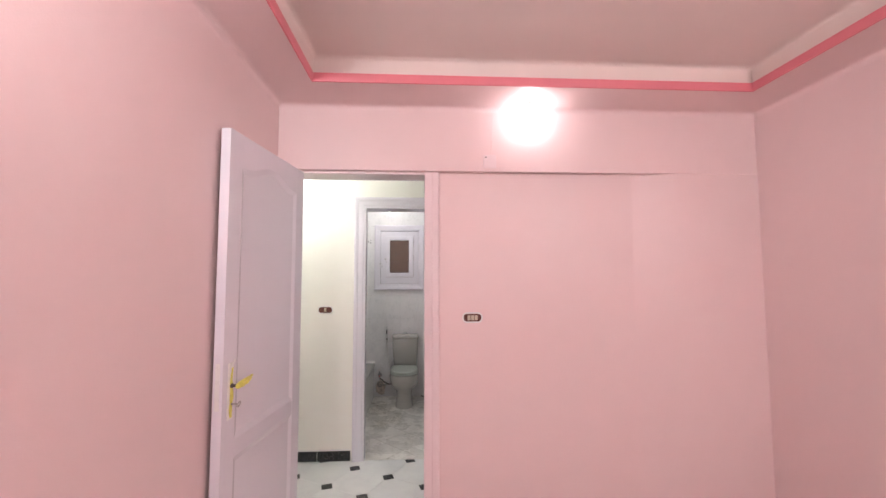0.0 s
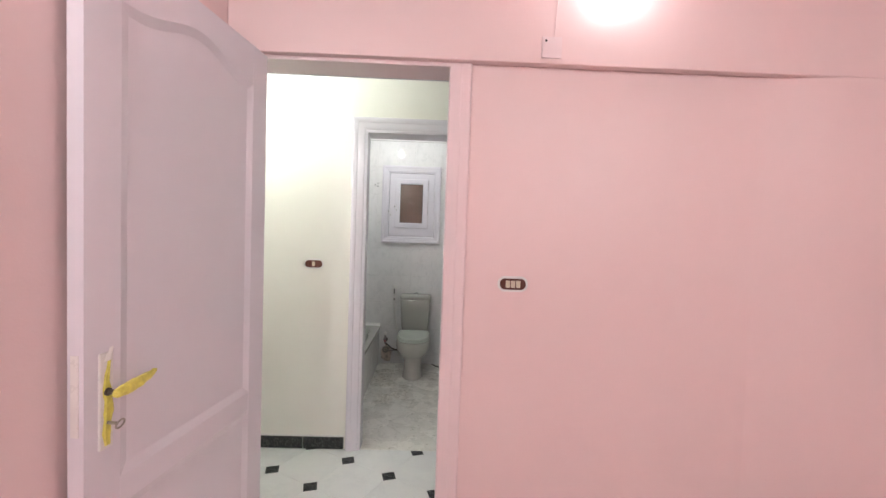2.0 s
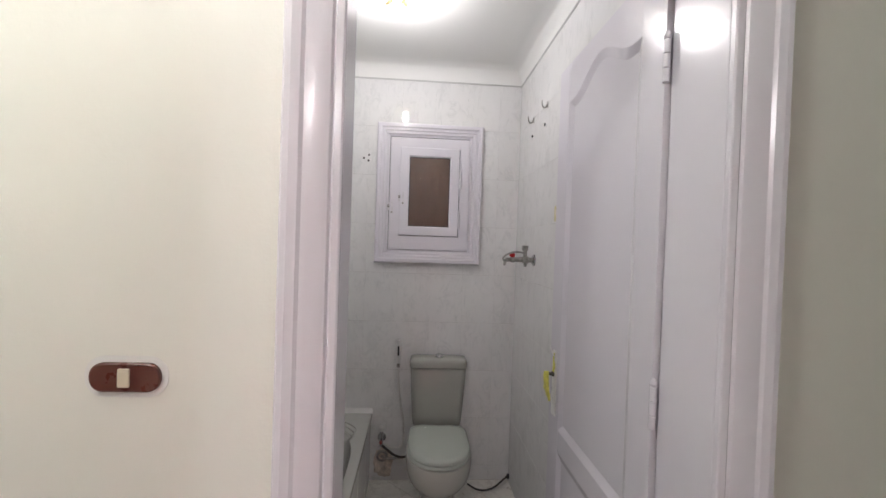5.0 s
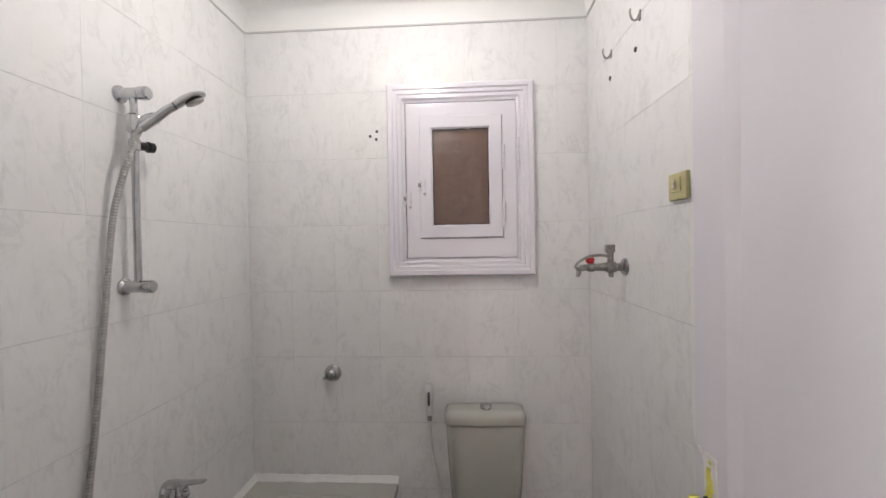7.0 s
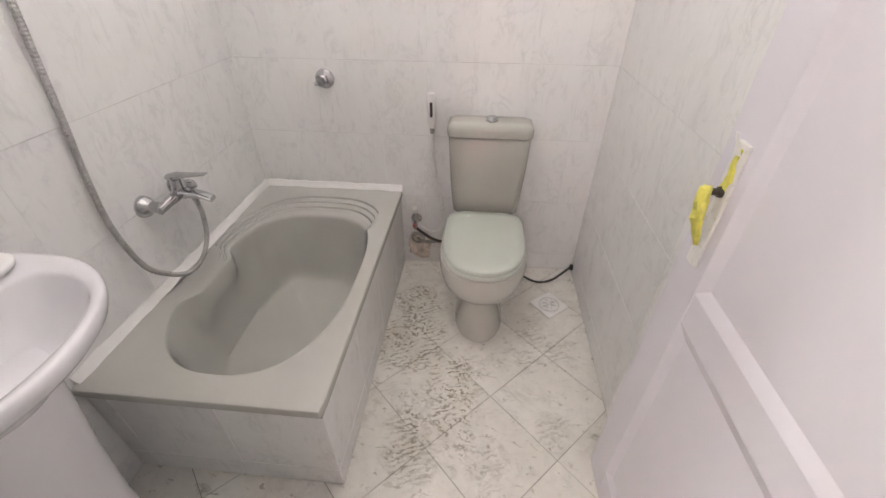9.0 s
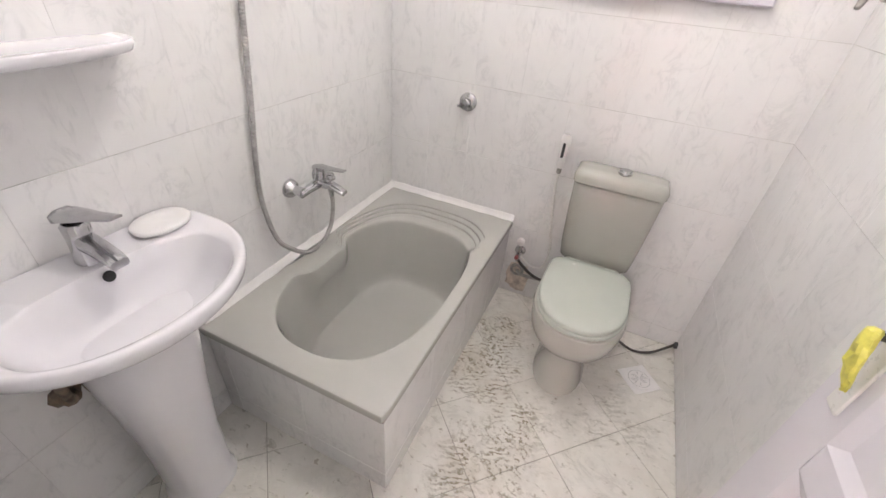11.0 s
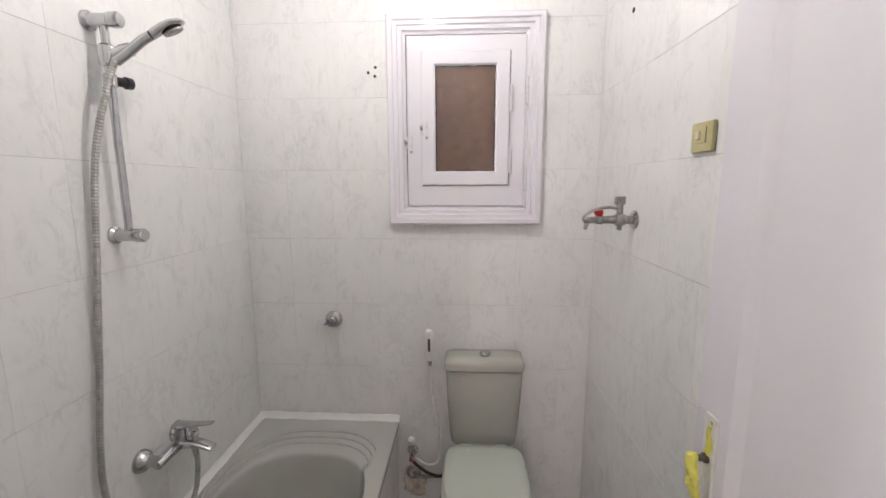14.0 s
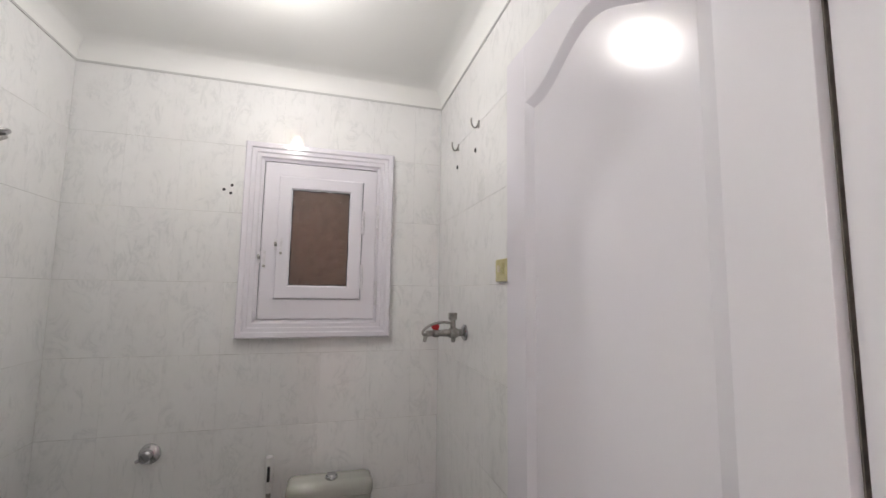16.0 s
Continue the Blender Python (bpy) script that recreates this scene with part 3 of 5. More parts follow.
# ---- panelled doors ----
def door_leaf(name, label, hinge, along, back, width, height, shoulder, rise, plate_z, lever_z, hinges, keyed, knuckle, droop, strips):
    """A framed door with two sunk panels, the upper one under a bowed rail. along: from hinge to latch; back: away from the seen face."""
    along, back = Vector(along).normalized(), Vector(back).normalized()
    m = Matrix((along, back, (0, 0, 1))).transposed().to_4x4()
    m.translation = Vector(hinge)
    ob = thing(name, hinge, label, "door")

    def put(kind, bm, material, parent=None, note="", smooth=35):
        bmesh.ops.transform(bm, matrix=m, verts=bm.verts)
        return part(kind, bm, material, parent or ob, note, smooth)

    t, st, z0, z_low, z_mid0, z_mid1, sh = 0.044, 0.095, 0.008, 0.12, 0.725, 0.80, shoulder
    deep = 0.009
    put("panel", box((0.004, deep, z0 + 0.003), (width - 0.004, t, height - 0.003), 0.001), GLOSS, smooth=0)
    put("stile", box((0, 0, z0), (st, t - 0.002, height), 0.0012), GLOSS)
    put("stile", box((width - st, 0, z0), (width, t - 0.002, height), 0.0012), GLOSS)
    put("rail", box((st + 0.0005, 0.0006, z0), (width - st - 0.0005, deep + 0.002, z_low), 0.0015), GLOSS)
    put("rail", box((st + 0.0005, 0.0006, z_mid0), (width - st - 0.0005, deep + 0.002, z_mid1), 0.0015), GLOSS)

    def bow(x):
        u = min(1.0, abs((x - width / 2) / (width / 2 - st - 0.03)))
        return sh + rise * 0.5 * (1 + math.cos(math.pi * u))

    xs = [st + 0.0005 + (width - 2 * st - 0.001) * i / 28 for i in range(29)]
    rings = [[Vector((x, 0.0006, height - 0.0005)), Vector((x, 0.0006, bow(x))), Vector((x, deep + 0.002, bow(x))), Vector((x, deep + 0.002, height - 0.0005))] for x in xs]
    put("rail", loft(bmesh.new(), rings), GLOSS, None, "", 30)
    # sloped moulding inside each panel
    upper = [(st, z_mid1)] + [(x, bow(x)) for x in xs] + [(width - st, z_mid1)]
    lower = [(st, z_low), (st, z_mid0), (width - st, z_mid0), (width - st, z_low)]
    for path in (upper, lower):
        cx, cz = sum(p[0] for p in path) / len(path), (min(p[1] for p in path) + max(p[1] for p in path)) / 2
        wx, wz = max(p[0] for p in path) - cx, max(p[1] for p in path) - cz
        bm, rings = bmesh.new(), []
        for inset, y in ((-0.0008, 0.0002), (0.027, deep + 0.0005)):
            rings.append([Vector((cx + (x - cx) * (1 - inset / wx), y, cz + (z - cz) * (1 - inset / wz))) for x, z in path])
        put("moulding", loft(bm, rings, False, False), GLOSS, None, "", 12)
    # lock: plate, lever and key, wrapped in torn yellow film
    px = width - 0.052
    turn, reach = radians(droop), 0.032 if droop > 0 else 0.038
    crumple = random.Random(11)
    plate = put("lock_plate", box((px - 0.018, -0.006, plate_z), (px + 0.018, 0.002, plate_z + 0.235), 0.005), WHITE_PLASTIC, None, "paint-splashed lock plate")
    bm = bmesh.new()
    cyl(bm, (px, -0.004, lever_z), (px, -0.012, lever_z), 0.010, 0.009, 14)
    cyl(bm, (px, -0.010, lever_z), (px, -reach, lever_z), 0.0062, 0.0062, 14)
    put("lever_neck", bm, DARK_STEEL, plate)
    fwd, over = Vector((-math.cos(turn), 0, -math.sin(turn))), Vector((-math.sin(turn), 0, math.cos(turn)))
    o, rings = Vector((px, -reach, lever_z)), []
    for u, dy, hh, th in ((-0.012, 0.002, 0.006, 0.006), (-0.006, 0.0, 0.012, 0.009), (0.008, -0.002, 0.013, 0.010), (0.024, -0.003, 0.014, 0.009), (0.040, -0.002, 0.015, 0.008), (0.056, -0.004, 0.015, 0.008), (0.072, -0.002, 0.013, 0.006), (0.088, 0.001, 0.011, 0.006), (0.104, 0.003, 0.007, 0.004), (0.116, 0.004, 0.002, 0.002)):
        c = o + fwd * u * (0.8 if droop > 0 else 1.0) + Vector((0, dy, 0))
        rings.append([c + Vector((0, th * math.cos(q), 0)) + over * hh * math.sin(q) for q in [2 * math.pi * k / 12 for k in range(12)]])
    bm = loft(bmesh.new(), rings)
    for v in bm.verts:
        v.co += Vector([crumple.gauss(0, 0.0011) for _ in range(3)])
    put("lever", bm, TAPE, plate, "lever wrapped in yellow film", 20)
    # strips of film left on the plate, their edges torn
    for lo, hi, wide in strips:
        rows = []
        for k in range(15):
            z = plate_z + 0.235 * (lo + (hi - lo) * k / 14)
            w = wide * (0.35 + 0.65 * math.sin(math.pi * min(1, 0.12 + k / 14))) * crumple.uniform(0.8, 1.15)
            x, lift = px - 0.002 + 0.003 * math.sin(k * 0.8), -0.0068 - crumple.uniform(0.0, 0.0022)
            rows.append([Vector((x - w, -0.0062, z)), Vector((x - w * 0.5, lift - 0.001, z)), Vector((x + w * 0.1, lift, z)), Vector((x + w * 0.6, lift - 0.0012, z)), Vector((x + w, -0.0062, z))])
        put("film", loft(bmesh.new(), rows), TAPE, plate, "torn yellow protective film", 25)
    rows = []
    for k in range(7):
        z = plate_z + 0.215 + 0.036 * k / 6
        w = 0.012 * (1 - 0.1 * k) * crumple.uniform(0.7, 1.1)
        x, lift = px + 0.002 * k / 6, -0.009 - crumple.uniform(0.0, 0.004) - 0.002 * k
        rows.append([Vector((x - w, lift + 0.003, z)), Vector((x - w * 0.3, lift, z)), Vector((x + w * 0.4, lift + 0.001, z)), Vector((x + w, lift + 0.003, z)), Vector((x, lift + 0.004, z))])
    put("wrapping", loft(bmesh.new(), rows), SEALANT, plate, "scrap of white wrapping", 25)
    if keyed:
        bm = bmesh.new()
        cyl(bm, (px, -0.006, lever_z - 0.075), (px, -0.032, lever_z - 0.075), 0.004, None, 10)
        tube(bm, [(px + 0.011 * math.cos(a), -0.041 - 0.004 * math.sin(a), lever_z - 0.075 + 0.011 * math.sin(a)) for a in [k * math.pi / 6 for k in range(12)]], 0.0025, 6, 1, True)
        put("key", bm, DULL_STEEL, plate)
    put("latch_face", box((width - 0.001, 0.012, lever_z - 0.09), (width + 0.0015, 0.032, lever_z + 0.10), 0.0006), WHITE_PLASTIC, None, "paint-splashed lock face")
    bm = bmesh.new()
    cyl(bm, (px, t, lever_z), (px, t + 0.045, lever_z), 0.010, 0.012, 12, 0.004)
    put("knob_stub", bm, BROWN)
    # dark strip on the hinge side, painted as the shade inside the gap
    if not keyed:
        put("gap_shade_strip", box((-0.0015, 0.016, z0 + 0.01), (0.001, t - 0.005, height - 0.01), 0.0004), GAP_SHADE, None, "dark strip painted as the shade of the hinge gap")
    for z in hinges:
        hb = bmesh.new()
        for k in range(3):
            cyl(hb, (-0.006, knuckle, z + k * 0.031), (-0.006, knuckle, z + k * 0.031 + 0.029), 0.0075, None, 12, 0.001)
        lathe(hb, (-0.006, knuckle, z + 0.092), (0, 0, 1), [(0.007, 0), (0.009, 0.006), (0.006, 0.014), (0.001, 0.018)], 12)
        put("hinge", hb, GLOSS)
    return ob


door_leaf("door_1", "white gloss panelled door standing open, lever wrapped in yellow film", (-0.545, 2.703, 0), (-0.124, -0.992, 0), (-0.992, 0.124, 0), 0.748, 2.122, 1.975, 0.058, 0.895, 1.035, (0.25, 1.8), True, 0.045, -9, ((0.04, 0.97, 0.013),))
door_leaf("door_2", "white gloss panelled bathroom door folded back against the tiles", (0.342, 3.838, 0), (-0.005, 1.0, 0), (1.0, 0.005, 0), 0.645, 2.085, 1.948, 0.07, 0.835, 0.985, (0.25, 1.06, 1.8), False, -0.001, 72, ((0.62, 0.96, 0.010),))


# ---- bathroom window ----
def window():
    x0, x1, z0, z1 = WIN
    y = BATH_Y
    ob = thing("window_1", ((x0 + x1) / 2, y, z0), "small white wooden casement window with a brown vent pane", "window", kind="structure")
    part("window_frame", sweep_frame(bmesh.new(), x0, x1, z0, z1, y, [(-0.004, -0.03), (-0.004, 0.010), (0.006, 0.014), (0.012, 0.022), (0.026, 0.022), (0.030, 0.028), (0.044, 0.028), (0.049, 0.034), (0.066, 0.034), (0.071, 0.028), (0.072, 0.0)], True), GLOSS, ob, smooth=20)
    g = 0.003
    bm = sweep_frame(bmesh.new(), -0.293 + g, 0.071 - g, 1.477 + g, 2.010 - g, y, [(-0.002, -0.03), (-0.002, 0.017), (0.002, 0.019), (0.055, 0.019), (0.059, 0.016), (0.0595, -0.03)], True)
    for v in bm.verts:
        if v.co.z < 1.477 - 0.03:
            v.co.z -= 0.024
    sash = part("sash", bm, GLOSS, ob, smooth=25)
    vent = part("vent_sash", sweep_frame(bmesh.new(), -0.237, 0.010, 1.537, 1.955, y, [(0.0, -0.016), (0.0, 0.024), (0.004, 0.027), (0.049, 0.027), (0.053, 0.024), (0.0535, -0.03)], True), GLOSS, ob, smooth=25)
    part("pane", box((-0.240, y - 0.016, 1.534), (0.013, y - 0.012, 1.958), 0.0008), GLASS, vent, "rippled glass pane")
    part("backing_board", box((-0.240, y - 0.004, 1.534), (0.013, y + 0.004, 1.958), 0.001), CARD, vent, "brown board behind the glass")
    rng = random.Random(21)
    for name, material, d, r, wob, note in (("putty", DARK, 0.0045, 0.0024, 0.0014, "dark uneven putty line"), ("paint_edge", GLOSS, 0.0015, 0.0030, 0.0022, "ragged edge of paint on the glass")):
        a0, a1, c0, c1 = -0.237 + d, 0.010 - d, 1.537 + d, 1.955 - d
        loop = [(a0, c0 + (c1 - c0) * k / 26) for k in range(26)] + [(a0 + (a1 - a0) * k / 16, c1) for k in range(16)] + [(a1, c1 - (c1 - c0) * k / 26) for k in range(26)] + [(a1 - (a1 - a0) * k / 16, c0) for k in range(16)]
        part(name, tube(bmesh.new(), [(px + rng.gauss(0, wob * 0.5), y - 0.0162, pz + rng.gauss(0, wob * 0.5)) for px, pz in loop], r, 6, 1, True), material, vent, note)
    for parent, x, zs, d in ((sash, 0.131, (1.46, 1.80), 0.024), (vent, 0.068, (1.53, 1.77), 0.030)):
        for z in zs:
            bm = bmesh.new()
            cyl(bm, (x, y - d - 0.004, z), (x, y - d - 0.004, z + 0.105), 0.0068, None, 10, 0.002)
            part("hinge", bm, PAINTED_STEEL, parent, "paint-splashed hinge")
    for parent, x, z, d in ((sash, -0.352, 1.63, 0.02), (vent, -0.288, 1.685, 0.027)):
        bm = bmesh.new()
        rbox(bm, (x - 0.008, y - d - 0.008, z), (x + 0.004, y - d, z + 0.05), 0.002)
        rbox(bm, (x + 0.014, y - d - 0.006, z - 0.018), (x + 0.024, y - d, z + 0.052), 0.002)
        part("latch", bm, PAINTED_STEEL, parent, "paint-splashed latch")
        bm = bmesh.new()
        cyl(bm, (x - 0.002, y - d - 0.004, z + 0.02), (x - 0.002, y - d - 0.02, z + 0.03), 0.006, None, 8)
        cyl(bm, (x + 0.019, y - d - 0.004, z - 0.012), (x + 0.019, y - d - 0.009, z - 0.012), 0.006, None, 8)
        part("catch", bm, DULL_STEEL, parent)
    return ob


window()
structure("shaft_wall", box((WIN[0] - 0.1, BACK + 0.142, 1.2), (WIN[1] + 0.1, BACK + 0.18, 2.3)), CARD, "dark shaft wall behind the window", "wall")


# ---- bath ----
def bath():
    x0, x1, y0, y1, top = BATH_L + 0.001, -0.410, 4.315, BATH_Y - 0.001, 0.412
    ob = thing("bathtub", ((x0 + x1) / 2, (y0 + y1) / 2, 0), "sage green built-in bathtub with tiled white apron", "bathtub")
    cx, cy, a, b, count = -0.728, 4.815, 0.268, 0.413, 128

    def at_angle(t, s, z, dy=0.0):
        c, d = math.cos(t), math.sin(t)
        n = 2.45 if d < 0 else 3.0
        return Vector((cx + a * s * math.copysign(abs(c) ** (2 / n), c), cy + dy + b * s * math.copysign(abs(d) ** (2 / n), d), z))

    def edge(t, inset, z):
        p = at_angle(t, 1.0, 0) - Vector((cx, cy, 0))
        k = min(((x1 - cx if p.x > 0 else cx - x0) - inset) / max(abs(p.x), 1e-6), ((y1 - cy if p.y > 0 else cy - y0) - inset) / max(abs(p.y), 1e-6))
        return Vector((cx + p.x * k, cy + p.y * k, z))

    ts = [2 * math.pi * (i + 0.5) / count for i in range(count)]
    # where the steps of the head end run: from the long outer side round to the arm rest
    far = [max(0.0, min(1.0, (math.sin(t) - 0.45 * math.cos(t) - 0.2) / 0.18, (math.sin(t) - 0.03) / 0.10)) for t in ts]

    def ring(s, z, stepped=0.0, drop=0.0, dy=0.0):
        out = []
        for t, f in zip(ts, far):
            p = at_angle(t, 1.0, z - drop * f, dy)
            grow = (s - 1) * (1 + 0.9 * f) if s > 1 else s - 1
            out.append(Vector((cx + (p.x - cx) * (1 + grow * (0.62 if s > 1 else 1)), cy + (p.y - cy) * (1 + grow), p.z)))
        return out

    rings = [[edge(t, 0.0, top - 0.025) for t in ts], [edge(t, 0.0, top - 0.007) for t in ts], [edge(t, 0.003, top - 0.002) for t in ts], [edge(t, 0.010, top) for t in ts]]
    rings.append(ring(1.165, top))
    # three shallow terraces round the head end
    for k in range(3):
        for u, d in ((0.0, 0.0), (0.10, 0.0075), (0.30, 0.0085), (0.80, 0.0070), (0.97, 0.0068)):
            s = (k + u) / 3
            rings.append(ring(1.155 - 0.120 * s, top - 0.0005 * s, 0, 0.0068 * k + d))
    rings += [ring(1.030, top - 0.001, 0, 0.022), ring(1.012, top - 0.0015, 0, 0.0225), ring(1.003, top - 0.005, 0, 0.024), ring(0.996, top - 0.014, 0, 0.024), ring(0.985, top - 0.04, 0, 0.018), ring(0.962, top - 0.09, 0, 0.008), ring(0.93, top - 0.16), ring(0.895, top - 0.23), ring(0.865, top - 0.275), ring(0.82, top - 0.31), ring(0.76, top - 0.322), ring(0.4, top - 0.327), ring(0.1, top - 0.33)]
    bm = loft(bmesh.new(), rings, False, True)
    # arm rest bulging in on the wall side
    for v in bm.verts:
        f = math.exp(-((v.co.y - 4.80) / 0.135) ** 6) * math.exp(-((v.co.x - cx + a - 0.01) / 0.085) ** 4)
        v.co.x += 0.052 * f * math.exp(-((v.co.z - top + 0.03) / 0.085) ** 4)
        v.co.z -= 0.010 * f * math.exp(-((v.co.x + 0.965) / 0.030) ** 4)
    part("tub", bm, TUB, ob, smooth=38)
    part("body", boxes(((x0, y0 + 0.03, 0.0), (x1 - 0.02, y0 + 0.036, top - 0.03)), ((x1 - 0.026, y0 + 0.036, 0.0), (x1 - 0.02, y1, top - 0.03))), GROUT, ob, "mortar behind the apron tiles")
    rng = random.Random(5)
    for axis in ("x", "y"):
        lo, hi = (x0, x1 - 0.008) if axis == "x" else (y0 + 0.024, y1)
        step, cuts = 0.293, [hi]
        if axis == "y":
            cuts = [lo]
        while lo < cuts[-1] if axis == "x" else cuts[-1] < hi:
            cuts.append(max(lo, cuts[-1] - step) if axis == "x" else min(hi, cuts[-1] + step))
        cuts.sort()
        for c0, c1 in zip(cuts, cuts[1:]):
            for z0, z1 in ((0.001, 0.086), (0.088, top - 0.029)):
                e = rng.uniform(0, 0.001)
                if axis == "x":
                    part("tile", box((c0 + 0.0007, y0 + 0.018 + e, z0), (c1 - 0.0007, y0 + 0.030, z1), 0.001, 1), TILE, ob, smooth=0)
                else:
                    part("tile", box((x1 - 0.02, c0 + 0.0007, z0), (x1 - 0.008 - e, c1 - 0.0007, z1), 0.001, 1), TILE, ob, smooth=0)
    # dark strips below the rim, coloured as the shade of its overhang
    part("rim_shade_strip", boxes(((x0, y0 + 0.006, top - 0.034), (x1 - 0.004, y0 + 0.030, top - 0.0245)), ((x1 - 0.02, y0 + 0.030, top - 0.031), (x1 - 0.002, y1, top - 0.0245))), RIM_SHADE, ob, "dark strip painted as the shade under the rim")
    bm = bmesh.new()
    for p0, p1, inward in ((Vector((x0, y0 + 0.02, 0)), Vector((x0, y1, 0)), Vector((1, 0, 0))), (Vector((x0 + 0.012, y1, 0)), Vector((x1, y1, 0)), Vector((0, -1, 0)))):
        bead = []
        for k in range(25):
            p = p0.lerp(p1, k / 24)
            wide, high = 0.020 + rng.gauss(0, 0.0018), 0.024 + rng.gauss(0, 0.0016)
            bead.append([p + inward * u * wide + Vector((0, 0, top + h * high)) for u, h in ((0.0, -0.05), (0.95, -0.05), (1.0, 0.08), (0.72, 0.30), (0.40, 0.62), (0.16, 1.0), (0.0, 1.0))])
        loft(bm, bead)
    part("sealant", bm, SEALANT, ob, "white sealant bead along the wall")


bath()


# ---- toilet ----
def toilet():
    cx = -0.030
    ob = thing("toilet", (cx, 5.1, 0), "sage green close-coupled toilet with its lid closed", "toilet")

    def plan(cy, z, a, front, back, n=2.2, square=3.6):
        """An oval whose front (towards -y) and back half-lengths differ."""
        return [Vector((p.y + cx, cy - p.x, z)) for p in oval(0, 0, 0, front, a, n, 56, back, square)]

    bm = loft(bmesh.new(), [plan(5.10, 0.0, 0.102, 0.172, 0.20), plan(5.10, 0.02, 0.098, 0.167, 0.20), plan(5.10, 0.10, 0.090, 0.152, 0.20), plan(5.10, 0.19, 0.096, 0.154, 0.20), plan(5.095, 0.215, 0.116, 0.168, 0.20),
                            plan(5.085, 0.240, 0.142, 0.186, 0.20), plan(5.08, 0.268, 0.158, 0.199, 0.20), plan(5.075, 0.305, 0.166, 0.208, 0.21), plan(5.075, 0.35, 0.170, 0.212, 0.21), plan(5.075, 0.372, 0.166, 0.208, 0.205), plan(5.075, 0.376, 0.152, 0.195, 0.19)])
    part("bowl", bm, BOWL, ob, smooth=60)
    part("tank_shelf", box((cx - 0.115, 5.22, 0.30), (cx + 0.115, BATH_Y - 0.02, 0.400), 0.02, 3), SAGE, ob)
    seat = loft(bmesh.new(), [plan(5.075, 0.378, 0.148, 0.195, 0.19, 2.2, 6.5), plan(5.075, 0.380, 0.160, 0.204, 0.20, 2.2, 6.5), plan(5.075, 0.392, 0.161, 0.205, 0.20, 2.2, 6.5), plan(5.075, 0.395, 0.157, 0.201, 0.197, 2.2, 6.5), plan(5.075, 0.3955, 0.14, 0.185, 0.18, 2.2, 6.5)])
    part("seat", seat, SAGE_LID, ob, smooth=60)
    lid = loft(bmesh.new(), [plan(5.075, 0.4005, 0.146, 0.191, 0.187, 2.2, 6.5), plan(5.075, 0.4015, 0.158, 0.203, 0.20, 2.2, 6.5), plan(5.075, 0.411, 0.157, 0.202, 0.20, 2.2, 6.5), plan(5.075, 0.417, 0.151, 0.196, 0.195, 2.2, 6.5), plan(5.075, 0.420, 0.12, 0.165, 0.17, 2.2, 6.5), plan(5.075, 0.4215, 0.06, 0.08, 0.09, 2.2, 6.5)])
    part("lid", lid, SAGE_LID, ob, "pale green closed lid", 60)
    for s in (-0.07, 0.07):
        bm = bmesh.new()
        cyl(bm, (cx + s - 0.022, 5.272, 0.405), (cx + s + 0.022, 5.272, 0.405), 0.012, None, 12, 0.003)
        part("lid_hinge", bm, SAGE_LID, ob)

    def tank(z, w, d, y0=5.295, r=0.03):
        return rrect(cx, y0 + d / 2, z, w / 2, d / 2, r)

    part("cistern", loft(bmesh.new(), [tank(0.385, 0.262, 0.11, 5.315), tank(0.395, 0.275, 0.12, 5.308), tank(0.45, 0.288, 0.126, 5.302), tank(0.60, 0.308, 0.13, 5.297), tank(0.722, 0.318, 0.134, 5.294), tank(0.727, 0.312, 0.13, 5.297)]), SAGE, ob, smooth=60)
    part("cistern_lid", loft(bmesh.new(), [tank(0.730, 0.318, 0.134, 5.294), tank(0.733, 0.328, 0.142, 5.287), tank(0.757, 0.331, 0.144, 5.286), tank(0.773, 0.320, 0.130, 5.291), tank(0.782, 0.296, 0.098, 5.302), tank(0.785, 0.2, 0.05, 5.32, 0.02)]), SAGE, ob, smooth=60)
    bm = bmesh.new()
    lathe(bm, (cx + 0.004, 5.338, 0.783), (0, 0, 1), [(0.024, 0), (0.024, 0.010), (0.021, 0.014), (0.019, 0.012), (0.017, 0.018), (0.001, 0.019)], 24)
    part("flush_button", bm, CHROME, ob)


toilet()


